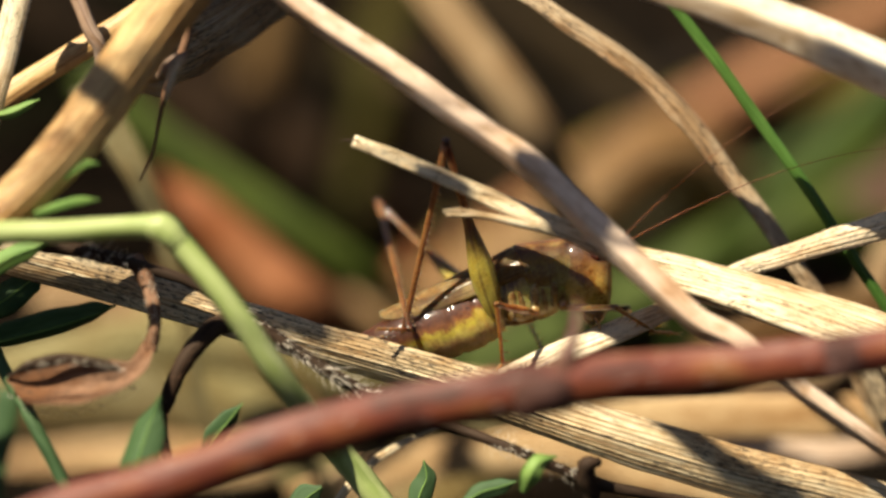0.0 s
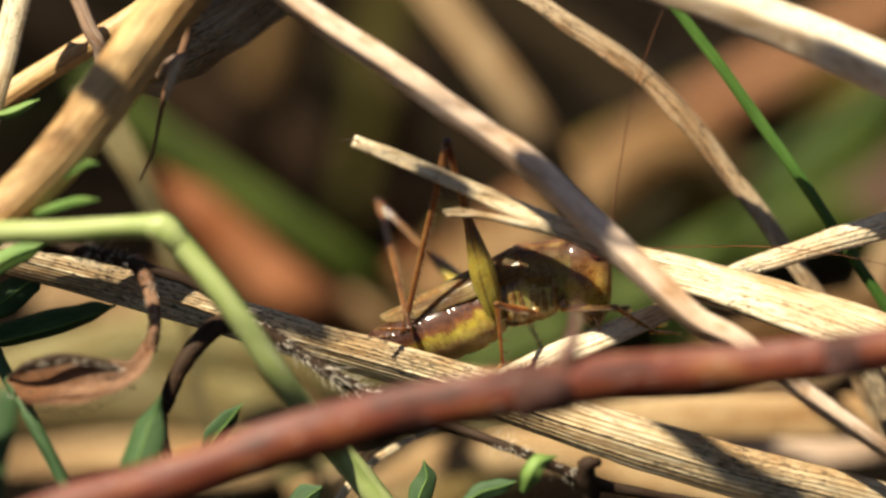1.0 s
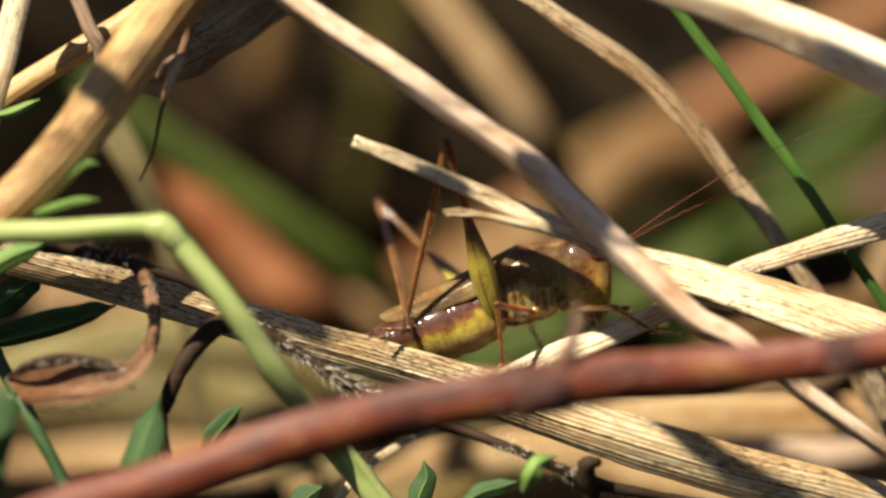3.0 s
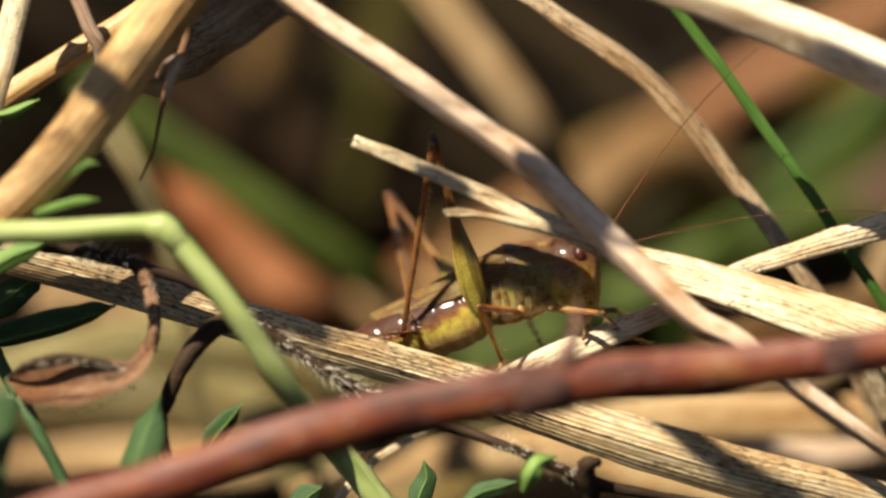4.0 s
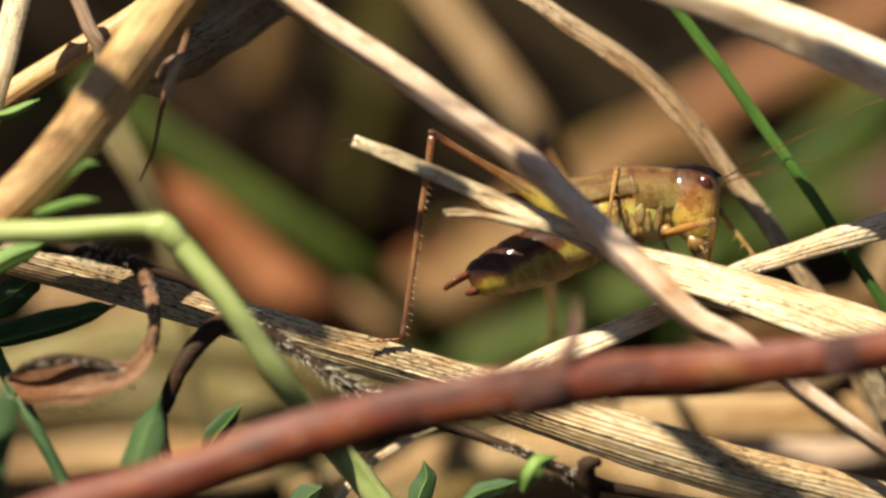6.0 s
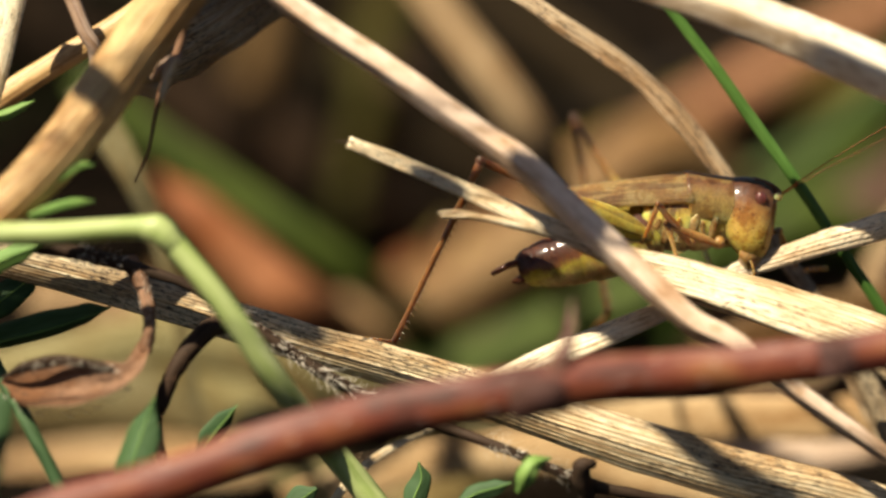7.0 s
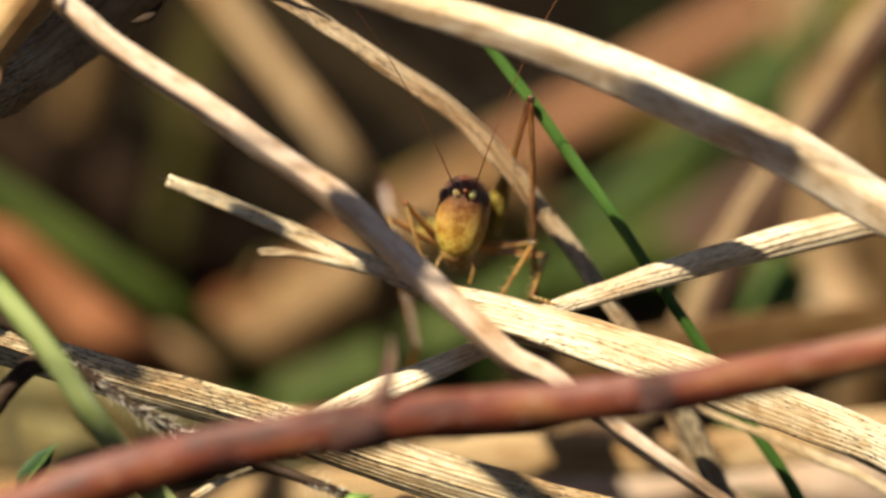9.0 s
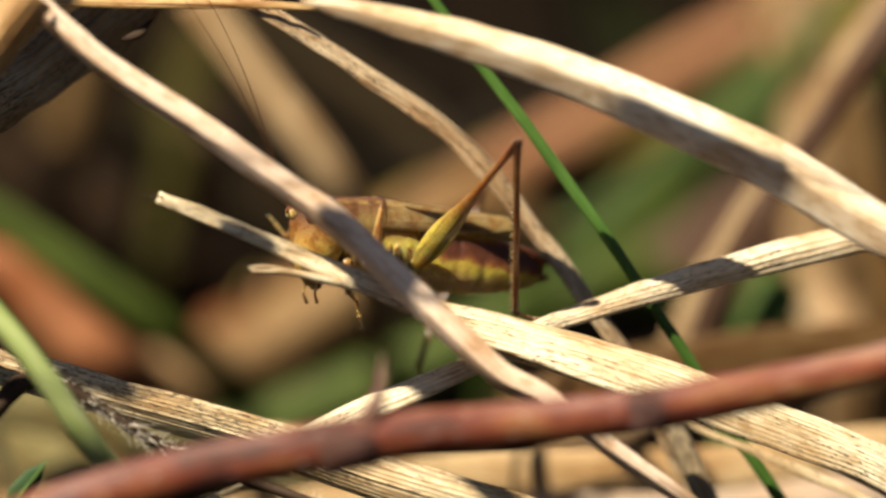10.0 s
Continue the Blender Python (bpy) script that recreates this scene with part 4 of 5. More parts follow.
# ---- added leaves out of view, nearer the sun: their shade falls on the clearing ----
LEANING = "grass leaning over the clearing"
for seed, wide, run in (
        (81, 2.2, ((-22.72, -0.89, 43.64), (-20.03, -1.98, 40.63), (-16.32, -2.96, 37.93))),
        (82, 2.3, ((5.63, -2.12, 35.86), (8.17, -2.88, 33.79), (10.55, -3.65, 31.66))),
        (92, 1.5, ((-0.99, 0.18, 34.89), (0.55, -0.06, 34.22), (2.09, -0.25, 33.70))),
        (83, 1.9, ((23.46, -0.84, 42.31), (28.55, -1.57, 40.29), (33.66, -2.09, 38.87))),
        (84, 1.3, ((-29.31, 1.18, 27.39), (-25.14, 1.18, 27.39), (-20.28, 0.47, 25.43))),
        (85, 1.7, ((13.64, -3.52, 20.32), (17.43, -4.58, 17.41), (23.29, -5.41, 15.14))),
        (91, 4.6, ((-17.05, 4.36, 40.50), (-13.46, 8.98, 41.51), (-9.33, 11.94, 43.81))),
        (89, 13.0, ((-32.22, 103.50, 7.36), (-21.55, 102.83, 5.53), (-7.96, 102.17, 3.71))),
        (90, 13.0, ((-28.64, 77.51, 9.05), (-18.25, 76.89, 7.35), (-6.51, 76.12, 5.23))),
        (88, 2.6, ((-12.47, 0.70, 26.09), (-9.34, 0.35, 25.11), (-6.22, 0.02, 24.19)))):
    a, b, c = (Vector(over(q, 70)) for q in run)
    sign = -1 if b.x < 8 else 1
    lift = Vector((sign * 12, -8, 30))
    root = [c + (c - b) * 0.5 + lift, Vector((sign * 75, c.y - 10, c.z + 35)), Vector((sign * 110, c.y, c.z * 0.5)), Vector((sign * 118, c.y + 5, -1.5))]
    thin_end = [0.28] * 4
    blade("leaning_straw", "added unseen leaf on a thin stalk, casting shade", "grass blade",
          [a + (a - b) * 0.5, a, b, c, *root], [wide * 0.4, wide, wide, wide * 0.7, *thin_end], STRAW_BROWN, root=False, group=LEANING, n=60, seed=seed)


# ---- the bush-cricket: x ahead, y to its left, z up, in millimetres from the thorax ----
def shell(name, rough, coat, build, through=0.0, wax=0.11):
    """Insect skin: a colour that build() makes, fine pits, a waxy gloss."""
    m, nodes, links, bsdf = material(name)
    tc = nodes.new("ShaderNodeTexCoord")
    sep = nodes.new("ShaderNodeSeparateXYZ")
    links.new(tc.outputs["Object"], sep.inputs[0])
    pits = grain(nodes, links, tc.outputs["Object"], 5200.0, 5200.0, 4.0)
    blot = grain(nodes, links, tc.outputs["Object"], 900.0, 900.0, 4.0)
    col = build(nodes, links, sep, pits, blot)
    links.new(col, bsdf.inputs["Base Color"])
    bsdf.inputs["Roughness"].default_value = rough
    bsdf.inputs["Specular IOR Level"].default_value = 0.14
    bsdf.inputs["Coat Weight"].default_value = coat
    bsdf.inputs["Coat Roughness"].default_value = wax
    bsdf.inputs["Subsurface Weight"].default_value = 1.0
    bsdf.inputs["Subsurface Radius"].default_value = (1.0, 0.6, 0.25)
    bsdf.inputs["Subsurface Scale"].default_value = 0.0012
    crease = grain(nodes, links, tc.outputs["Object"], 1500.0, 700.0, 3.0)
    bump(nodes, links, bsdf, mixed(nodes, links, 0.45, crease, pits), 0.8, 0.00014)
    if through:
        thin(m, nodes, links, bsdf, col, through)
    return m


def scaled(nodes, links, socket, lo, hi):
    r = nodes.new("ShaderNodeMapRange")
    r.inputs["From Min"].default_value, r.inputs["From Max"].default_value = lo, hi
    links.new(socket, r.inputs["Value"])
    return r.outputs["Result"]


def by_axis(axis, lo, hi, stops, mottle=0.35, wander=0.12, blotch=(0.80, 0.72, 0.62), dots=0.0, ribs=0.0, streaks=0.0):
    """Colours banded along one axis of a part, with a wandering edge and mottling."""
    def build(nodes, links, sep, pits, blot):
        s = scaled(nodes, links, sep.outputs[axis], lo * MM, hi * MM)
        add = nodes.new("ShaderNodeMath")
        add.operation = "MULTIPLY_ADD"
        links.new(blot, add.inputs[0])
        add.inputs[1].default_value = wander * 2
        sub = nodes.new("ShaderNodeMath")
        sub.operation = "SUBTRACT"
        sub.inputs[1].default_value = wander
        links.new(s, add.inputs[2])
        links.new(add.outputs[0], sub.inputs[0])
        r = ramp(nodes, stops)
        links.new(sub.outputs[0], r.inputs["Fac"])
        r2 = ramp(nodes, [(0.3, (1 - mottle, 1 - mottle, 1 - mottle)), (0.62, (1, 1, 1))])
        links.new(pits, r2.inputs["Fac"])
        r3 = ramp(nodes, [(0.40, blotch), (0.54, (1, 1, 1))])
        links.new(blot, r3.inputs["Fac"])
        col = mixed(nodes, links, 1.0, r.outputs["Color"], r2.outputs["Color"], "MULTIPLY")
        col = mixed(nodes, links, 1.0, col, r3.outputs["Color"], "MULTIPLY")
        for amount, scale in ((ribs, (1300.0, 300.0, 260.0)), (streaks, (130.0, 1800.0, 2600.0))):
            if amount:
                mp = nodes.new("ShaderNodeMapping")
                mp.inputs["Scale"].default_value = scale
                links.new(sep.inputs[0].links[0].from_socket, mp.inputs["Vector"])
                lines = nodes.new("ShaderNodeTexNoise")
                lines.inputs["Scale"].default_value = 1.0
                lines.inputs["Detail"].default_value = 2.0
                links.new(mp.outputs["Vector"], lines.inputs["Vector"])
                r5 = ramp(nodes, [(0.41, (amount, amount, amount)), (0.48, (0, 0, 0))])
                links.new(lines.outputs["Fac"], r5.inputs["Fac"])
                col = mixed(nodes, links, r5.outputs["Color"], col, (0.07, 0.03, 0.014))
        if dots:
            r4 = ramp(nodes, [(0.60, (0, 0, 0)), (0.66, (dots, dots, dots))])
            links.new(pits, r4.inputs["Fac"])
            col = mixed(nodes, links, r4.outputs["Color"], col, (0.05, 0.02, 0.012))
        return col
    return build


TAN, BROWN, DARK = (0.372, 0.212, 0.079), (0.186, 0.085, 0.029), (0.054, 0.019, 0.010)
CREAM = (0.588, 0.442, 0.173)
SKIN_THORAX = shell("cricket_thorax", 0.38, 0.55, by_axis("Z", -3.2, 1.6, [(0.0, TAN), (0.18, CREAM), (0.32, (0.58, 0.45, 0.15)), (0.44, (0.57, 0.49, 0.11)), (0.54, (0.46, 0.31, 0.085)), (0.62, TAN), (1.0, BROWN)], 0.35, 0.16, ribs=0.8, dots=0.35))
SKIN_PRONOTUM = shell("cricket_pronotum", 0.42, 0.3, by_axis("Z", -1.6, 2.1, [(0.0, CREAM), (0.3, (0.46, 0.27, 0.08)), (0.6, (0.31, 0.16, 0.05)), (0.82, (0.15, 0.06, 0.025)), (0.875, (0.30, 0.17, 0.06)), (0.92, (0.17, 0.068, 0.030)), (1.0, (0.20, 0.085, 0.036))], 0.35, 0.08, (0.55, 0.43, 0.36), 0.3, 0.35))
SKIN_HEAD = shell("cricket_head", 0.36, 0.45, by_axis("Z", -3.2, 1.8, [(0.0, (0.57, 0.44, 0.085)), (0.3, (0.55, 0.39, 0.09)), (0.52, (0.44, 0.265, 0.075)), (0.70, (0.24, 0.115, 0.042)), (0.83, (0.11, 0.045, 0.022)), (0.97, (0.065, 0.026, 0.015))], 0.4, 0.12, (0.60, 0.42, 0.28), 0.9))
SKIN_ABDOMEN = shell("cricket_abdomen", 0.5, 0.3, by_axis("Z", -2.8, 1.2, [(0.0, CREAM), (0.16, (0.50, 0.33, 0.145)), (0.30, (0.52, 0.40, 0.11)), (0.43, (0.50, 0.41, 0.065)), (0.52, (0.22, 0.085, 0.026)), (0.63, (0.085, 0.024, 0.011)), (1.0, (0.045, 0.014, 0.008))], 0.35, 0.24, dots=0.4, ribs=0.3))
SKIN_TAIL = shell("cricket_tail", 0.45, 0.15, by_axis("X", -11.7, -8.7, [(0.0, (0.07, 0.022, 0.011)), (1.0, (0.14, 0.048, 0.022))]))
SKIN_FEMUR = shell("cricket_hind_femur", 0.32, 0.7, by_axis("X", 0.0, 11.3, [(0.0, (0.510, 0.451, 0.094)), (0.34, (0.412, 0.329, 0.065)), (0.52, (0.216, 0.122, 0.036)), (0.92, (0.157, 0.066, 0.025)), (1.0, DARK)], 0.35, 0.06, streaks=0.55), wax=0.1)
SKIN_TIBIA = shell("cricket_tibia", 0.28, 1.0, by_axis("X", 0.0, 12.9, [(0.0, (0.137, 0.051, 0.023)), (0.10, (0.196, 0.093, 0.032)), (0.8, (0.176, 0.085, 0.030)), (1.0, (0.088, 0.038, 0.022))], 0.45, 0.05), wax=0.22)
SKIN_LEG = shell("cricket_leg", 0.32, 1.0, by_axis("X", 0.0, 4.4, [(0.0, (0.412, 0.246, 0.086)), (0.8, (0.333, 0.178, 0.061)), (1.0, BROWN)], 0.45, 0.06, dots=0.4), wax=0.1)
SKIN_WING = shell("cricket_wing", 0.55, 0.08, by_axis("Z", -2.2, 0.8, [(0.0, (0.196, 0.102, 0.040)), (0.3, (0.392, 0.230, 0.094)), (0.8, (0.412, 0.238, 0.101)), (1.0, (0.40, 0.225, 0.095))], 0.3, 0.07, (0.72, 0.60, 0.50), streaks=0.55), 0.35)
SKIN_CREAM = shell("cricket_cream", 0.4, 0.5, by_axis("Z", -1.3, 1.3, [(0.0, TAN), (0.3, (0.66, 0.53, 0.28)), (0.7, (0.58, 0.47, 0.17)), (1.0, TAN)], 0.55, 0.35, (0.50, 0.36, 0.22), 0.6))
SKIN_EYE = shell("cricket_eye", 0.12, 1.0, by_axis("Z", -0.6, 0.6, [(0.0, (0.28, 0.11, 0.06)), (0.5, (0.17, 0.05, 0.028)), (1.0, (0.08, 0.02, 0.014))], 0.2, 0.05))
SKIN_DARK = shell("cricket_dark", 0.7, 0.0, by_axis("X", 0.0, 20.0, [(0.0, (0.05, 0.018, 0.01)), (1.0, (0.03, 0.015, 0.01))], 0.2, 0.02))


def loft(rings, n=36, sides=24, seams=0, seam_depth=0.04, power=2.0):
    """A body of oval rings (x, half width, half height, middle height), smoothed; seams: notches round it."""
    bm = bmesh.new()
    mid = spline([(r[0], 0, r[3]) for r in rings], n)
    size = spline([(r[1], r[2], 0) for r in rings], n)
    rows = []
    for i in range(n + 1):
        w, h = max(size[i].x, 0.02), max(size[i].y, 0.02)
        if seams:
            notch = 1 - seam_depth * max(0.0, math.cos(2 * math.pi * seams * i / n)) ** 6
            w, h = w * notch, h * notch
        row = []
        for j in range(sides):
            g = 2 * math.pi * j / sides
            cx, sx = math.cos(g), math.sin(g)
            k = (abs(cx) ** power + abs(sx) ** power) ** (-1 / power)
            row.append(bm.verts.new((mid[i] + Vector((0, cx * k * w, sx * k * h))) * MM))
        rows.append(row)
    grid_faces(bm, rows, lambda a, b: (a, b), True)
    bm.faces.new(rows[0])
    bm.faces.new(rows[-1])
    bmesh.ops.recalc_face_normals(bm, faces=bm.faces)
    return bm


def ball(cx, cy, cz, rx, ry, rz, seg=18):
    bm = bmesh.new()
    bmesh.ops.create_uvsphere(bm, u_segments=seg, v_segments=seg // 2 + 2, radius=1.0)
    for v in bm.verts:
        v.co = Vector((cx + v.co.x * rx, cy + v.co.y * ry, cz + v.co.z * rz)) * MM
    return bm


def saddle():
    """The pronotum: a shield bent over the thorax, open below, flared at its hind edge."""
    bm = bmesh.new()
    rows, n, m = [], 16, 24
    for skin in (0.0, -0.07):
        for i in range(n + 1):
            f = i / n
            x = 2.7 - 2.9 * f
            row = []
            for j in range(m + 1):
                a = radians(-40 + 260 * j / m)
                w = 1.36 + 0.14 * f + skin
                h = 1.60 + 0.05 * math.sin(f * 1.57) + skin
                back = 0.35 * math.cos((a - math.pi / 2)) * f ** 2
                row.append(bm.verts.new(Vector((x - back, math.cos(a) * w, 0.1 + math.sin(a) * h)) * MM))
            rows.append(row)
    grid_faces(bm, rows[:n + 1], lambda a, b: (a, b), False)
    grid_faces(bm, rows[n + 1:], lambda a, b: (a, b), False)
    for i in range(n):
        for j in (0, m):
            bm.faces.new((rows[i][j], rows[i + 1][j], rows[n + 2 + i][j], rows[n + 1 + i][j]))
    for j in range(m):
        for i in (0, n):
            bm.faces.new((rows[i][j], rows[i][j + 1], rows[n + 1 + i][j + 1], rows[n + 1 + i][j]))
    bmesh.ops.recalc_face_normals(bm, faces=bm.faces)
    return bm


def tegmen(sign):
    """A folded forewing: a long leathery strip with raised veins, wrapping back and down over the side."""
    bm = bmesh.new()
    n, m = 40, 16
    rows = []
    for skin in (0.05, -0.05):
        for i in range(n + 1):
            f = i / n
            x = 0.1 - 9.7 * f
            tip = math.sqrt(max(0.0, 1 - max(0.0, (f - 0.45) / 0.55) ** 2.4))
            row = []
            for j in range(m + 1):
                u = j / m
                a = radians(88 - 80 * u * (0.45 + 0.55 * tip))
                w = (1.66 - 0.69 * f) * (0.35 + 0.65 * tip) + skin
                h = (1.9 - 0.85 * f) + skin
                vein = 0.05 * max(0.0, math.cos(u * math.pi * 9 + f * 3)) ** 8
                z = math.sin(a) * (h + vein) - 1.2 - 0.35 * u * tip + 0.1 * f
                row.append(bm.verts.new(Vector((x, sign * (0.04 + math.cos(a) * (w + vein)), z)) * MM))
            rows.append(row)
    grid_faces(bm, rows[:n + 1], lambda a, b: (a, b), False)
    grid_faces(bm, rows[n + 1:], lambda a, b: (a, b), False)
    for i in range(n):
        for j in (0, m):
            bm.faces.new((rows[i][j], rows[i + 1][j], rows[n + 2 + i][j], rows[n + 1 + i][j]))
    for j in range(m):
        for i in (0, n):
            bm.faces.new((rows[i][j], rows[i][j + 1], rows[n + 1 + i][j + 1], rows[n + 1 + i][j]))
    bmesh.ops.recalc_face_normals(bm, faces=bm.faces)
    return bm


def limb(length, radii, spines=0, spine=0.35, squash=0.8, knee=0.0):
    """A leg segment along x, from its joint; spines stand in two rows on its upper side."""
    k = len(radii) - 1
    pieces = [loft([(length * i / k, r * squash, r, 0.0) for i, r in enumerate(radii)], n=30, sides=14)]
    if knee:
        pieces.append(ball(length, 0, 0, knee * 1.2, knee * 0.85, knee))
    rng = random.Random(int(length * 100) + spines)
    for s in range(spines):
        f = 0.25 + 0.72 * s / max(1, spines - 1)
        for sg in (-1, 1):
            r = radii[min(int(f * k), k)]
            x = length * f + rng.uniform(-0.06, 0.06)
            pieces.append(rod([(x, sg * r * 0.4, r * 0.7), (x + spine * 0.35, sg * (r * 0.5 + spine * 0.45), r * 0.8 + spine * 0.7)], [0.055, 0.014], n=3, sides=5, wobble=0))
    return joined(*pieces)


def foot(size):
    """Tarsus: four pads and two claws, along x."""
    pieces = []
    for a, b, r in ((0.0, 0.32, 0.13), (0.3, 0.5, 0.13), (0.48, 0.7, 0.16), (0.66, 0.95, 0.09)):
        pieces.append(loft([(a * size, 0.06, 0.06, 0.1), ((a + b) / 2 * size, r * 1.1, r * 0.8, 0.06), (b * size, 0.07, 0.06, 0.08)], n=8, sides=8))
    for sg in (-1, 1):
        pieces.append(rod([(0.93 * size, sg * 0.03, 0.1), (1.03 * size, sg * 0.1, 0.08), (1.1 * size, sg * 0.15, -0.05)], [0.035, 0.03, 0.01], n=6, sides=6, wobble=0))
    return joined(*pieces)


HIND, FRONT, MIDDLE = (11.8, 12.9), (4.0, 4.3), (4.2, 4.8)
K = 1.13


def grown(bm, k=K):
    for v in bm.verts:
        v.co *= k
    return bm


cricket = tagged(new("bush_cricket"), "small brown and lime-green bush-cricket climbing over dry straws", "insect")
thorax = part("thorax", grown(joined(
    loft([(2.6, 0.8, 1.2, -0.2), (1.6, 1.1, 1.75, -0.45), (0.2, 1.28, 2.0, -0.65), (-1.4, 1.32, 1.75, -0.98), (-2.6, 1.1, 1.3, -1.25)], n=30, seams=4, seam_depth=0.05),
    *[ball(x, s * 0.62, -1.75, 0.3, 0.22, 0.55, 12) for x in (0.2, -2.0) for s in (-1, 1)])), SKIN_THORAX, cricket, "lime and cream thorax")
for sg in (-1, 1):
    for x, y, z, rx, rz, tilt in ((1.3, 1.03, -1.3, 0.22, 0.75, 10), (0.75, 1.09, -1.5, 0.16, 0.7, -6), (0.2, 1.13, -1.45, 0.30, 0.95, 12), (-0.5, 1.17, -1.6, 0.18, 0.8, -4), (-1.1, 1.17, -1.65, 0.28, 0.85, 14), (-1.8, 1.10, -1.7, 0.22, 0.7, 18)):
        plate = ball(0, 0, 0, rx, 0.08, rz, 12)
        bmesh.ops.transform(plate, matrix=pose(x * MM, sg * y * MM, z * MM, sg * -18, tilt, 0), verts=plate.verts)
        part("side_ridge", grown(plate), SKIN_CREAM, thorax, "cream ridge with brown specks")
    for x, y, z in ((2.0, 0.95, -2.3), (0.2, 1.1, -2.4), (-2.3, 1.2, -2.25)):
        part("hip", ball(x, sg * y * 0.92, z + 0.1, 0.36, 0.30, 0.40, 14), SKIN_LEG, thorax, "tan hip joint")
pronotum = part("pronotum", grown(saddle()), SKIN_PRONOTUM, cricket, "tan shield with a dark red-brown top edged in cream")
abdomen = part("abdomen", loft([(-0.1, 0.7, 0.8, -0.7), (-0.8, 1.3, 1.5, -0.8), (-2.0, 1.54, 1.88, -0.9), (-4.6, 1.56, 1.95, -0.8), (-7.3, 1.34, 1.65, -0.6), (-9.1, 1.0, 1.2, -0.4), (-9.7, 0.6, 0.75, -0.3)], n=72, sides=28, seams=9, seam_depth=0.06),
               SKIN_ABDOMEN, cricket, "ringed abdomen, dark red-brown above, yellow-green at the side and pale below")
for s in (-1, 1):
    part("cercus", rod([(-9.2, s * 0.35, 0.1), (-9.9, s * 0.50, 0.2), (-10.6, s * 0.55, 0.15), (-11.3, s * 0.46, 0.05)], [0.2, 0.22, 0.2, 0.14], n=14, sides=10, wobble=0.05), SKIN_TAIL, abdomen, "reddish brown tail feeler")
part("tail_plate", loft([(-9.0, 0.65, 0.4, -0.85), (-9.8, 0.5, 0.3, -0.9), (-10.3, 0.2, 0.12, -0.85)], n=12, sides=14), SKIN_TAIL, abdomen, "reddish brown end plate")
head = part("head", grown(loft([(-0.4, 1.15, 1.45, -0.05), (0.2, 1.40, 1.88, -0.25), (0.9, 1.50, 2.18, -0.52), (1.5, 1.40, 2.22, -0.66), (1.95, 1.18, 2.05, -0.72), (2.25, 0.86, 1.68, -0.72), (2.42, 0.42, 0.95, -0.60)], n=36, sides=28, power=2.3)), SKIN_HEAD, cricket, "tan speckled head with a yellowish face")
for s in (-1, 1):
    part("eye", grown(ball(1.5, s * 1.18, 0.55, 0.38, 0.24, 0.40)), SKIN_EYE, head, "shiny dark red eye")
    part("palp", grown(rod([(1.3, s * 0.65, -2.7), (1.6, s * 0.95, -3.1), (1.75, s * 1.0, -3.6), (1.65, s * 0.9, -4.1)], [0.09, 0.08, 0.08, 0.1], n=14, sides=8, wobble=0)), SKIN_LEG, head, "pale mouth feeler")
part("mandible", grown(joined(loft([(0.8, 0.85, 0.5, -2.5), (1.3, 0.95, 0.75, -2.6), (1.85, 0.7, 0.6, -2.5), (2.1, 0.3, 0.3, -2.4)], n=14, sides=16), ball(1.35, 0.3, -3.1, 0.28, 0.32, 0.32, 10), ball(1.35, -0.3, -3.1, 0.28, 0.32, 0.32, 10))), SKIN_LEG, head, "yellowish mouthparts")
part("vertex", grown(loft([(0.9, 0.55, 0.16, 1.58), (1.6, 0.42, 0.26, 1.40), (2.2, 0.30, 0.26, 1.18), (2.6, 0.12, 0.12, 1.02)], n=12, sides=14)), SKIN_TAIL, head, "reddish brown brow between the feelers")
wings = {s: part("forewing", tegmen(s), SKIN_WING, cricket, "folded brown leathery forewing") for s in (-1, 1)}
feelers = {}
for s in (-1, 1):
    feelers[s] = part("antenna", rod([(0, 0, 0), (0.5, 0, 0.05), (5, 0, 0.5), (11, 0, 0.6), (17, 0, -0.2), (22, 0, -2.0)], [0.11, 0.050, 0.034, 0.027, 0.020, 0.010], n=60, sides=6, wobble=0), SKIN_DARK, cricket, "thread-thin dark feeler")
    part("feeler_root", ball(0.12, 0, 0, 0.36, 0.24, 0.24, 12), SKIN_CREAM, feelers[s], "cream knob at the feeler's root")
legs = {}
for s in (-1, 1):
    for kind, (a, b) in (("hind", HIND), ("front", FRONT), ("middle", MIDDLE)):
        if kind == "hind":
            femur = limb(a, [0.3, 0.66, 0.82, 0.80, 0.62, 0.42, 0.30, 0.24, 0.22, 0.24, 0.27], 0, squash=0.62, knee=0.3)
            tibia = limb(b, [0.28, 0.23, 0.21, 0.20, 0.20, 0.20, 0.19, 0.19, 0.22], 22, 0.40)
            made = [part("hind_femur", femur, SKIN_FEMUR, cricket, "swollen lime-green thigh browning to the knee"),
                    part("hind_tibia", tibia, SKIN_TIBIA, cricket, "long thin spiny brown shin"), part("hind_foot", foot(2.2), SKIN_TIBIA, cricket)]
        else:
            femur = limb(a, [0.15, 0.24, 0.29, 0.28, 0.24, 0.21, 0.20, 0.22], 0, knee=0.22)
            tibia = limb(b, [0.18, 0.16, 0.15, 0.13, 0.13, 0.15], 5, 0.5)
            made = [part(kind + "_femur", femur, SKIN_LEG, cricket), part(kind + "_tibia", tibia, SKIN_LEG, cricket, "tan shin with long spines"), part(kind + "_foot", foot(1.7), SKIN_LEG, cricket)]
        legs[kind, s] = made
HIPS = {"hind": (-2.3, 1.35, -2.4), "front": (2.0, 1.05, -2.4), "middle": (0.2, 1.25, -2.5)}
REACH = {"hind": HIND, "front": FRONT, "middle": MIDDLE}

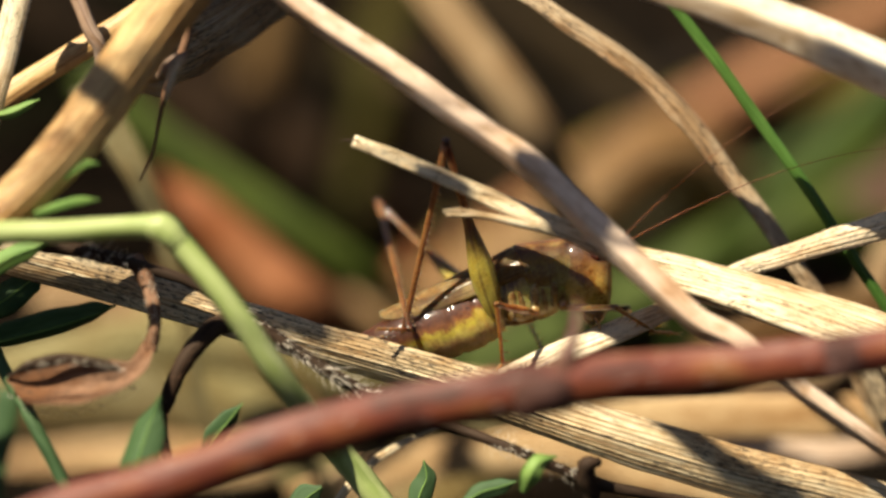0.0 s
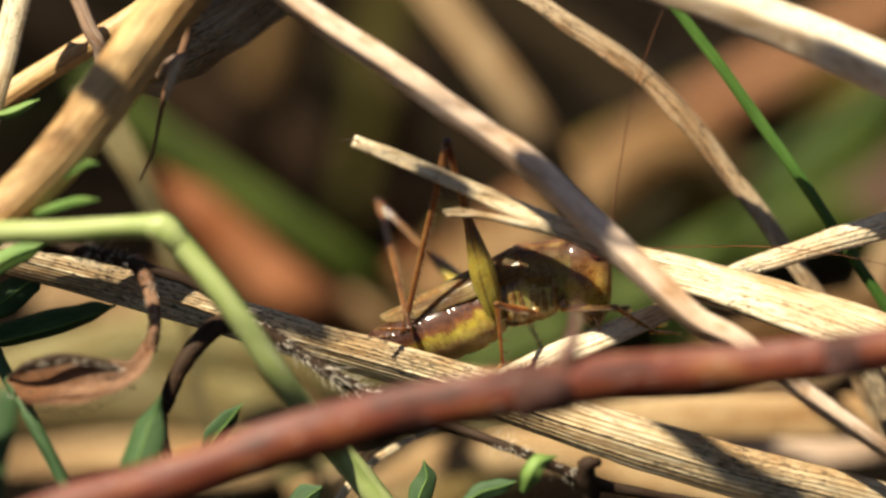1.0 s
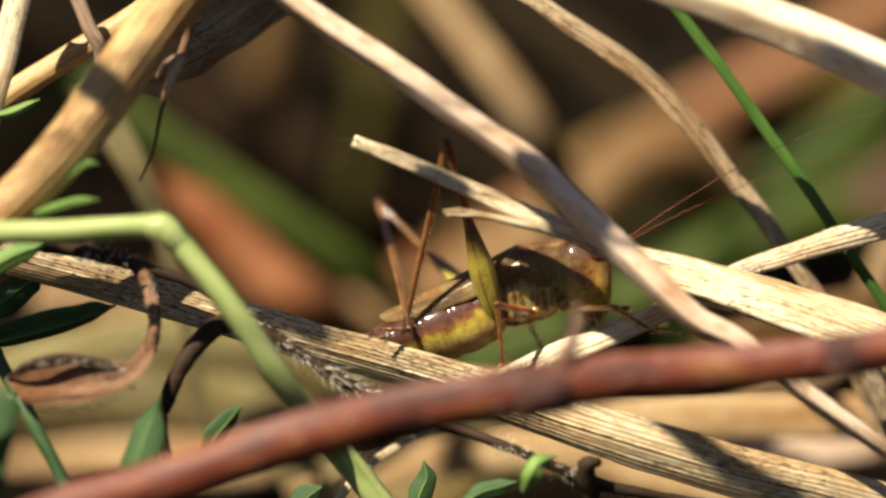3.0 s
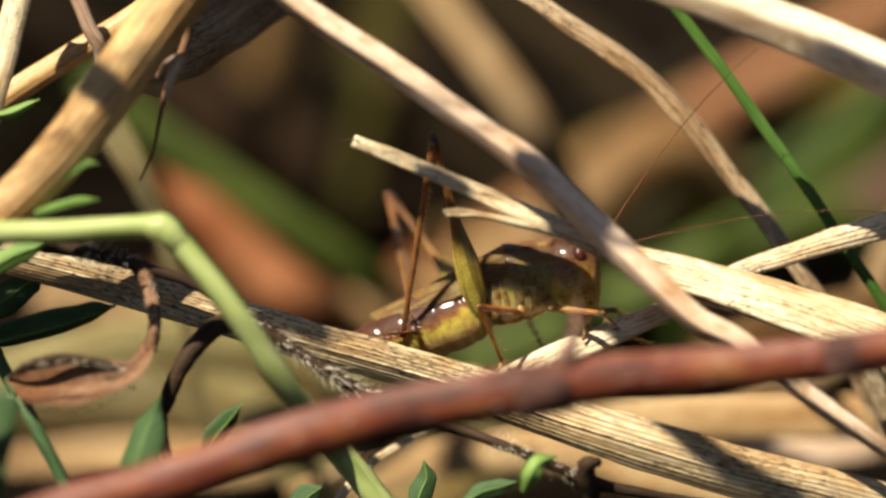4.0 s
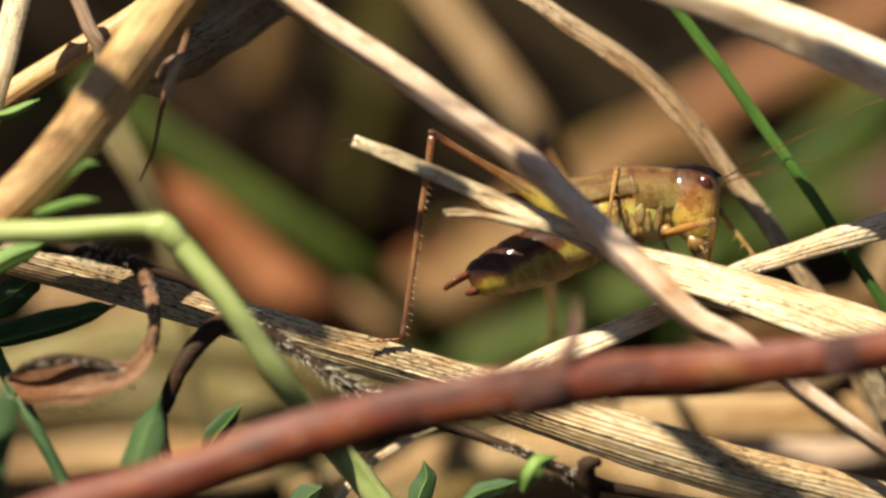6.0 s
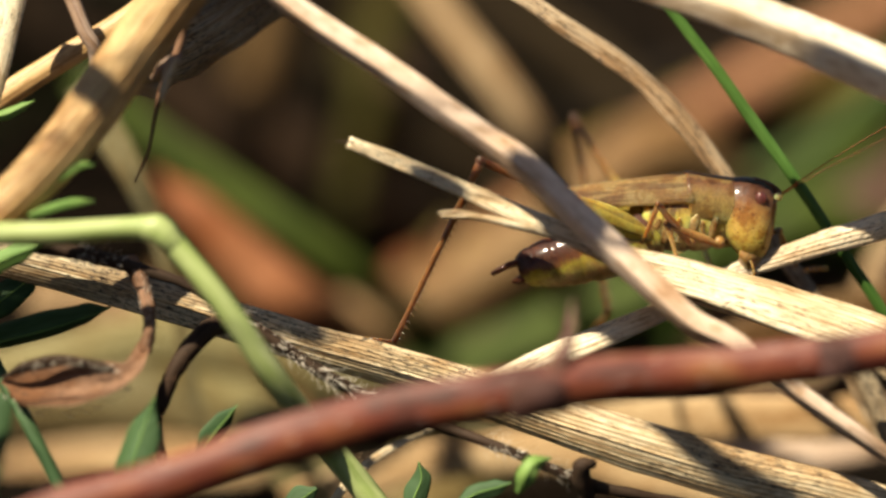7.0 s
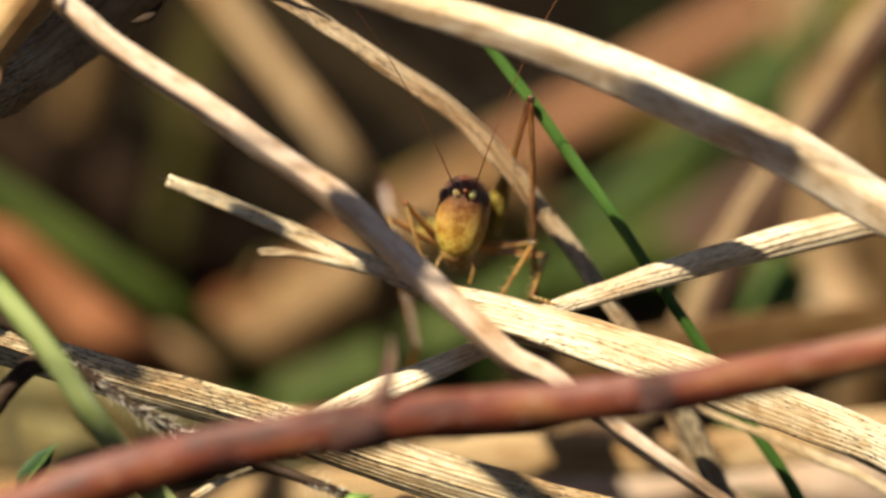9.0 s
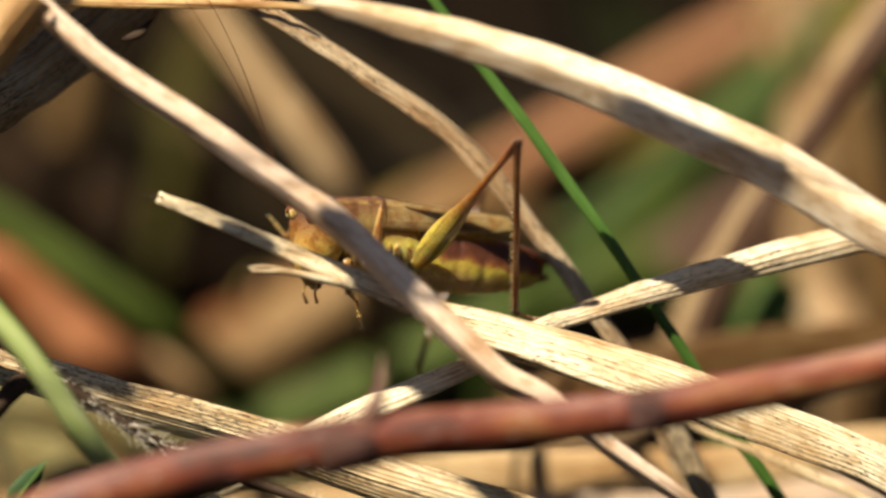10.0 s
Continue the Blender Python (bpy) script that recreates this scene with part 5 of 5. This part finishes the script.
# body: seconds; thorax place; heading, rise, lean (degrees, in a frame tipped by 20 degrees); abdomen's droop; head's nod and turn; wings' droop
BODY = [
    (0.0, (5.19, 3.69, 26.98), 0, 8, -2, 14, -8, 0, 14), (0.6, (5.19, 3.68, 26.95), 0, 8, -2, 15, -8, 0, 15), (2.7, (5.19, 3.68, 26.95), 0, 8, -2, 15, -8, 0, 15), (3.8, (5.19, 3.68, 26.95), 0, 8, -2, 15, -8, 0, 14),
    (4.1, (4.24, 3.71, 27.04), -10, 6, -4, 17, -6, -6, 18), (4.3, (4.42, 3.74, 27.11), -4, 5, -5, 19, -14, -4, 22), (4.5, (4.94, 3.90, 27.57), 4, 16, -8, 17, -14, 0, 22), (4.6, (7.05, 4.30, 28.66), 6, 26, -10, 14, -8, 0, 16), (4.7, (8.80, 4.91, 30.34), 6, 20, -12, 16, -6, 0, 18),
    (5.0, (9.33, 5.28, 31.33), 6, 19, -12, 17, -6, 0, 9), (5.5, (10.38, 5.38, 31.62), 4, 5, -10, 25, -2, 0, 13), (5.7, (10.87, 5.38, 31.62), 3, 2, -9, 28, -2, 0, 12), (6.8, (14.79, 5.20, 31.13), 0, -7, -3, 27, -2, -6, 8), (7.1, (16.06, 5.25, 31.26), 0, -7, 0, 26, -2, -4, 10), (7.5, (17.11, 5.36, 31.56), 0, -7, 0, 25, -4, -2, 9),
    (7.9, (17.95, 5.39, 31.66), -5, -7, 0, 24, -4, -4, 8), (8.1, (18.23, 5.44, 31.79), -12, -7, 0, 22, -4, -8, 5), (8.3, (14.56, 6.78, 31.10), -50, -4, 2, 16, -4, -10, 7), (8.5, (13.59, 7.75, 30.83), -66, -2, 0, 12, -10, -10, 10), (8.7, (13.76, 10.20, 31.71), -90, 0, 0, 8, -9, -2, 8),
    (9.0, (13.12, 10.18, 31.65), -96, 0, -8, 8, -8, 4, 8), (9.2, (12.91, 10.13, 31.51), -100, 0, -11, 8, -7, 8, 8), (9.4, (12.86, 9.23, 31.97), -106, 0, -11, 8, -6, 6, 8), (9.5, (10.25, 4.86, 33.10), -122, -28, 14, 10, 0, 0, 6), (9.6, (10.45, 5.30, 33.00), -137, -20, 8, 12, 2, -4, 6), (9.8, (10.66, 5.80, 32.78), -150, -12, 5, 12, 2, -4, 6), (9.9, (9.75, 5.82, 32.84), -157, -7, -1, 11, 0, -2, 5), (10.0, (7.75, 5.85, 32.91), -163, 0, 0, 9, -6, 0, 4)]
# feet and knees: seconds, foot place, where the knee leans to
STEPS = {
    ('hind', -1): [
        (0, (-2.51, 1.24, 23.76), (-0.14, 1.31, 36.39)),
        (3.8, (-2.51, 1.29, 23.74), (-0.14, 1.41, 36.36)),
        (4.1, (-2.51, 1.43, 23.68), (-1.34, 2.19, 36.46)),
        (4.5, (-2.51, 1.43, 23.68), (-1.34, 2.19, 36.46)),
        (4.7, (-2.44, -0.77, 24.53), (-1.13, 7.55, 34.67)),
        (5.5, (-2.39, -1.83, 24.83), (0.10, 7.01, 34.66)),
        (6.8, (-2.73, 1.71, 23.31), (1.75, 1.31, 35.34)),
        (7.5, (-2.65, 1.48, 23.40), (2.96, 4.77, 34.05)),
        (7.7, (0.98, 1.89, 23.80), (4.46, 2.97, 36.12)),
        (7.9, (2.95, 3.27, 25.68), (6.22, 3.64, 38.09)),
        (8.1, (6.00, 3.52, 26.22), (7.29, 4.12, 38.98)),
        (8.3, (10.65, 1.14, 25.25), (5.47, 2.20, 37.07)),
        (8.5, (10.55, 2.60, 24.43), (5.01, 2.83, 36.03)),
        (8.7, (10.39, 6.30, 23.05), (5.91, 4.41, 34.95)),
        (9.0, (10.31, 13.41, 20.80), (8.16, 23.21, 29.00)),
        (9.2, (10.43, 14.41, 20.34), (9.21, 23.61, 29.38)),
        (9.4, (10.41, 13.90, 20.38), (9.37, 22.78, 29.73)),
        (9.6, (10.59, 9.65, 22.31), (11.99, 18.99, 31.15)),
        (10, (10.82, 9.18, 22.49), (15.19, 17.04, 31.80)),
    ],
    ('hind', 1): [
        (0, (-2.04, -0.30, 24.80), (-3.60, 11.76, 28.67)),
        (3.8, (-2.04, -0.30, 24.80), (-3.60, 11.76, 28.67)),
        (4.1, (-1.54, 1.51, 23.91), (-2.38, 12.82, 28.68)),
        (4.5, (-0.66, 0.93, 25.26), (-0.94, 12.96, 29.05)),
        (4.7, (5.67, 6.18, 21.11), (2.17, 14.39, 30.51)),
        (5.0, (5.68, 6.71, 20.95), (3.05, 15.15, 30.40)),
        (5.5, (5.86, 10.19, 19.98), (5.21, 16.22, 31.43)),
        (5.7, (6.04, 11.52, 19.54), (5.54, 16.34, 31.61)),
        (6.8, (10.64, 9.02, 22.47), (8.50, 15.96, 33.20)),
        (7.5, (11.14, 10.61, 21.71), (9.16, 15.44, 33.82)),
        (7.9, (11.16, 10.98, 21.57), (10.30, 15.81, 33.82)),
        (8.1, (11.19, 11.73, 21.44), (11.31, 16.49, 33.63)),
        (8.3, (13.96, 10.83, 22.63), (13.91, 20.09, 31.68)),
        (8.5, (16.38, 9.81, 24.94), (14.94, 20.75, 31.74)),
        (8.7, (17.22, 7.64, 26.42), (15.48, 6.67, 39.11)),
        (9.0, (17.45, 7.44, 26.61), (16.86, 8.11, 39.43)),
        (9.2, (17.24, 2.95, 28.30), (17.61, 9.43, 39.38)),
        (9.4, (17.05, 1.25, 28.92), (17.53, 7.91, 39.89)),
        (9.5, (16.76, 0.97, 29.02), (18.43, 0.70, 41.87)),
        (9.6, (16.64, 1.35, 28.88), (19.41, 1.00, 41.52)),
        (9.8, (16.60, 1.72, 28.74), (19.25, 2.13, 41.42)),
        (10, (16.62, 4.12, 27.87), (17.08, 0.22, 40.09)),
    ],
    ('front', -1): [
        (0, (13.14, 1.77, 23.89), (10.57, -0.52, 26.37)),
        (3.8, (13.14, 1.77, 23.89), (10.57, -0.52, 26.37)),
        (4.1, (10.73, 2.28, 23.24), (9.53, -0.80, 25.92)),
        (4.5, (12.82, 2.57, 24.63), (10.93, 0.34, 27.71)),
        (4.7, (14.53, 2.90, 27.87), (13.64, 0.38, 31.18)),
        (5.5, (17.05, 4.26, 27.81), (16.12, 1.52, 30.96)),
        (6.8, (15.26, 0.15, 27.33), (13.78, 1.94, 31.83)),
        (7.5, (15.40, 2.46, 26.54), (14.85, 4.30, 31.30)),
        (7.7, (22.78, -0.71, 27.91), (19.46, -0.39, 30.54)),
        (8.1, (22.73, 1.04, 27.59), (19.76, -0.72, 30.08)),
        (8.3, (14.24, -1.82, 27.92), (13.08, 0.86, 31.05)),
        (8.5, (14.11, -1.59, 28.42), (12.66, 1.48, 31.15)),
        (8.7, (11.83, 5.50, 28.60), (10.22, 7.28, 33.20)),
        (9.0, (10.40, 5.12, 29.30), (9.31, 6.62, 33.27)),
        (9.4, (10.46, 2.47, 30.06), (9.29, 4.97, 33.43)),
        (9.5, (4.08, 6.53, 31.41), (6.49, 5.33, 34.71)),
        (9.6, (2.89, 7.18, 31.74), (5.74, 5.95, 34.65)),
        (9.8, (2.90, 7.97, 31.58), (5.37, 6.76, 34.82)),
        (10, (2.34, 8.23, 31.56), (3.76, 7.75, 35.64)),
    ],
    ('front', 1): [
        (0, (12.39, 7.90, 22.02), (11.50, 4.52, 24.45)),
        (3.8, (12.39, 7.90, 22.02), (11.50, 4.52, 24.45)),
        (4.5, (13.05, 7.01, 22.93), (11.81, 3.94, 25.61)),
        (4.7, (15.55, 2.70, 28.50), (15.07, 6.89, 29.04)),
        (5.5, (17.45, 2.36, 28.44), (16.44, 6.38, 29.40)),
        (6.8, (22.65, 7.61, 25.75), (20.94, 4.92, 28.62)),
        (7.5, (22.66, 4.07, 27.44), (21.56, 8.15, 27.83)),
        (8.1, (23.04, 4.47, 27.66), (21.94, 8.55, 28.06)),
        (8.3, (19.95, 2.13, 29.26), (20.79, 5.72, 31.39)),
        (8.5, (19.21, 1.58, 28.20), (20.18, 5.50, 29.76)),
        (8.7, (16.18, 1.67, 28.88), (18.19, 5.28, 30.17)),
        (9.0, (14.97, 5.16, 27.22), (18.10, 5.02, 30.36)),
        (9.4, (14.74, 3.70, 27.87), (17.79, 4.03, 30.70)),
        (9.6, (6.04, -2.10, 27.15), (8.20, 1.53, 27.63)),
        (9.8, (6.83, -4.12, 29.37), (8.51, -0.20, 29.45)),
        (10, (6.67, 3.33, 29.05), (5.95, 0.02, 31.67)),
    ],
    ('middle', -1): [
        (0, (3.69, 0.20, 22.37), (3.31, -1.31, 26.85)),
        (3.8, (3.69, 0.20, 22.37), (3.31, -1.31, 26.85)),
        (4.1, (3.69, 0.07, 22.60), (1.86, -1.46, 26.72)),
        (4.5, (3.68, -5.14, 24.66), (2.69, -0.98, 26.72)),
        (4.7, (9.48, 3.40, 28.24), (7.47, 1.90, 32.29)),
        (5.0, (9.37, 0.77, 29.20), (7.68, 3.34, 32.89)),
        (5.5, (9.22, 0.13, 31.82), (8.64, 4.42, 33.80)),
        (5.7, (9.32, 0.13, 31.82), (8.92, 4.42, 33.80)),
        (6.8, (12.49, 3.88, 28.81), (13.13, 1.12, 32.64)),
        (7.5, (11.84, 2.89, 27.71), (13.53, 2.72, 32.22)),
        (8.1, (11.84, 2.89, 27.71), (13.83, 4.23, 31.54)),
        (8.3, (11.64, -0.03, 30.34), (11.27, 4.26, 32.35)),
        (8.5, (11.36, 0.72, 30.51), (10.12, 5.09, 31.99)),
        (8.7, (10.13, 3.13, 30.56), (9.40, 7.72, 31.93)),
        (9.0, (8.57, 3.35, 30.86), (8.28, 8.02, 31.71)),
        (9.4, (8.70, 1.86, 31.02), (8.24, 6.55, 31.77)),
        (9.6, (6.97, 8.51, 28.83), (7.24, 6.70, 33.21)),
        (10, (7.08, 6.21, 30.40), (5.99, 7.81, 34.95)),
    ],
    ('middle', 1): [
        (0, (6.20, 3.15, 22.14), (5.22, 7.80, 22.63)),
        (3.8, (6.20, 3.15, 22.14), (5.22, 7.80, 22.63)),
        (4.5, (6.89, 3.16, 22.90), (6.29, 7.86, 23.37)),
        (4.7, (11.45, 4.26, 27.37), (10.91, 8.91, 28.31)),
        (5.5, (12.88, 5.03, 27.46), (11.63, 9.39, 28.90)),
        (6.8, (17.10, 4.58, 26.50), (16.29, 9.18, 27.46)),
        (8.1, (17.80, 4.68, 27.21), (16.66, 9.28, 27.42)),
        (8.3, (18.54, 0.67, 28.76), (19.17, 5.22, 30.01)),
        (8.5, (18.26, 2.05, 28.48), (17.42, 5.79, 31.29)),
        (8.7, (19.32, 2.05, 29.07), (18.43, 6.66, 29.87)),
        (9.0, (16.97, 4.02, 27.90), (18.29, 8.56, 28.97)),
        (9.4, (16.69, 2.99, 27.98), (17.93, 7.48, 29.35)),
        (9.5, (16.95, -0.58, 28.41), (14.80, 0.08, 32.71)),
        (9.6, (17.13, -1.42, 28.73), (14.47, 0.25, 32.58)),
        (9.8, (17.02, -1.42, 29.02), (14.30, 0.90, 32.17)),
        (10, (7.37, -1.38, 33.81), (8.17, 3.10, 35.17)),
    ],
}
# feelers: seconds, then heading and rise of each, in the body's own frame
FEEL = [(0.0, -10, 20, 8, 40), (0.5, -14, 110, 8, 12), (1.0, -10, -2, 5, 75), (1.5, -10, 15, 8, 30), (2.0, -6, 88, 6, 28), (2.5, -6, 29, 4, 25), (3.8, -8, 26, 8, 20), (4.1, -8, 60, 10, 3), (4.5, -12, 40, 10, 15), (4.7, -8, -18, 60, 30), (5.0, -8, -14, 20, -4),
        (5.5, -6, 20, 8, 5), (6.8, -10, 30, 10, 25), (7.4, -8, 58, 10, 50), (7.9, -8, 58, 10, 75), (8.1, -14, 22, 15, 15), (8.5, -20, 5, 30, -10), (9.0, -70, 50, 60, 70), (9.4, -60, 40, 55, 60), (9.8, -20, -50, 15, 65), (10.0, -12, 76, 8, 66)]


def flat_row(row):
    out = []
    for v in row[1:]:
        out.extend(v) if isinstance(v, tuple) else out.append(v)
    return out


def between(table, t):
    """The table's values at t, eased from row to row with slopes that never overshoot."""
    ts = [r[0] for r in table]
    vs = np.array([flat_row(r) for r in table], float)
    if t <= ts[0]:
        return vs[0]
    if t >= ts[-1]:
        return vs[-1]
    k = max(i for i in range(len(ts)) if ts[i] <= t)
    h = ts[k + 1] - ts[k]
    d = (vs[k + 1] - vs[k]) / h

    def slope(i):
        if i <= 0 or i >= len(ts) - 1:
            return np.zeros(vs.shape[1])
        a = (vs[i] - vs[i - 1]) / (ts[i] - ts[i - 1])
        b = (vs[i + 1] - vs[i]) / (ts[i + 1] - ts[i])
        return np.where(a * b > 0, 2 * a * b / np.where(np.abs(a + b) < 1e-9, 1e-9, a + b), 0.0)

    f = (t - ts[k]) / h
    m0, m1 = slope(k) * h, slope(k + 1) * h
    return (2 * f ** 3 - 3 * f ** 2 + 1) * vs[k] + (f ** 3 - 2 * f ** 2 + f) * m0 + (3 * f ** 2 - 2 * f ** 3) * vs[k + 1] + (f ** 3 - f ** 2) * m1


TIPPED = pose(0, 0, 0, -20, 0, 0)


def body_at(t):
    v = between(BODY, t)
    return Matrix.Translation(Vector(v[:3]) * MM) @ TIPPED @ pose(0, 0, 0, 0, 0, v[3]) @ pose(0, 0, 0, 0, -v[4], 0) @ pose(0, 0, 0, v[5], 0, 0), v


def along(origin, way, up):
    """A pose at origin whose x points along way and whose z leans towards up."""
    x = way.normalized()
    y = up.cross(x)
    y = y.normalized() if y.length > 1e-6 else x.orthogonal().normalized()
    z = x.cross(y)
    return Matrix.Translation(origin) @ Matrix((x, y, z)).transposed().to_4x4()


def leg_at(kind, s, t, inv):
    a, b = (q * MM for q in REACH[kind])
    v = between(STEPS[kind, s], t)
    hx, hy, hz = HIPS[kind]
    hip = Vector((hx, s * hy, hz)) * MM
    end = inv @ (Vector(v[:3]) * MM)
    hint = inv @ (Vector(v[3:]) * MM)
    d = end - hip
    r = min(max(d.length, abs(a - b) + 0.0004), (a + b) * 0.995)
    d = d.normalized()
    end = hip + d * r
    q = (a * a - b * b + r * r) / (2 * r)
    h = math.sqrt(max(a * a - q * q, 0.0))
    pole = hint - hip
    pole = (pole - d * pole.dot(d))
    pole = pole.normalized() if pole.length > 1e-7 else Vector((0, 0, 1))
    knee = hip + d * q + pole * h
    shin = (end - knee).normalized()
    away = Vector((d.x, d.y, d.z)) - shin * d.dot(shin)
    away = (away.normalized() + shin * 0.25) if away.length > 1e-7 else Vector((1, 0, 0))
    return along(hip, knee - hip, pole), along(knee, end - knee, -pole if kind != "hind" else -d), along(end, away, -shin)


def motions():
    times = [i / 10 for i in range(101)]
    rows = {}
    for t in times:
        m, v = body_at(t)
        inv = m.inverted()
        rows.setdefault(cricket, []).append((t, m))
        rows.setdefault(abdomen, []).append((t, pose(-1.6 * MM, 0, -0.75 * MM, 0, -v[6] + 0.6 * math.sin(t * 5.2), 0)))
        for s in (-1, 1):
            rows.setdefault(wings[s], []).append((t, pose(-0.1 * MM, 0, 1.25 * MM, 0, -v[9], 0)))
        hm = pose(2.6 * MM, 0, 0.2 * MM, 0, -v[7], v[8])
        rows.setdefault(head, []).append((t, hm))
        fv = between(FEEL, t)
        for s, (yaw, rise) in ((-1, fv[:2]), (1, fv[2:])):
            rows.setdefault(feelers[s], []).append((t, hm @ pose(2.55 * MM, s * 0.42 * MM, 0.85 * MM, 0, -rise + 2 * math.sin(t * 4 + s), yaw)))
        for (kind, s), made in legs.items():
            for ob, q in zip(made, leg_at(kind, s, t, inv)):
                rows.setdefault(ob, []).append((t, q))
    for ob, r in rows.items():
        walk(ob, r)


# ---- matted dead grass on the ground behind and around ----
def litter():
    rng = random.Random(7)
    bm = bmesh.new()
    lay = bm.loops.layers.uv.verify()
    for k in range(230):
        x, y = rng.uniform(-130, 130), rng.uniform(62, 280)
        if k > 170:
            x, y = rng.uniform(-130, 130), rng.uniform(-60, 20)
        ang = rng.uniform(0, math.pi)
        ln, w = rng.uniform(20, 70), rng.uniform(0.8, 2.6)
        d = Vector((math.cos(ang), math.sin(ang), 0))
        side = Vector((-d.y, d.x, rng.uniform(-0.4, 0.4))).normalized()
        rise = rng.uniform(0.5, 9.0) if k <= 170 else rng.uniform(0.5, 2.5)
        prev = None
        for i in range(9):
            f = i / 8
            p = Vector((x, y, -0.6)) + d * (ln * (f - 0.5)) + Vector((0, 0, rise * math.sin(math.pi * f) + 0.4))
            p += Vector((noise.noise((k, f * 2, 0)), noise.noise((k, f * 2, 9)), 0)) * 3
            ww = w * (1 - 0.6 * f)
            cur = [bm.verts.new((p + side * (ww * 0.5)) * MM), bm.verts.new((p + Vector((0, 0, 0.25 * w))) * MM), bm.verts.new((p - side * (ww * 0.5)) * MM), bm.verts.new((p - Vector((0, 0, 0.12))) * MM)]
            if prev:
                for j in range(4):
                    q = (j + 1) % 4
                    fc = bm.faces.new((prev[j], cur[j], cur[q], prev[q]))
                    for loop, uv in zip(fc.loops, ((f * ln, j), (f * ln + ln / 8, j), (f * ln + ln / 8, j + 1), (f * ln, j + 1))):
                        loop[lay].uv = (uv[0] + k * 13.7, uv[1] * w * 0.5)
            prev = cur
    bmesh.ops.recalc_face_normals(bm, faces=bm.faces)
    return tagged(link_mesh("dead_grass_litter", bm, SHADE_STRAW), "matted dead grass lying on the soil, darkened for deep shade", "grass", kind="stuff")


litter()
motions()
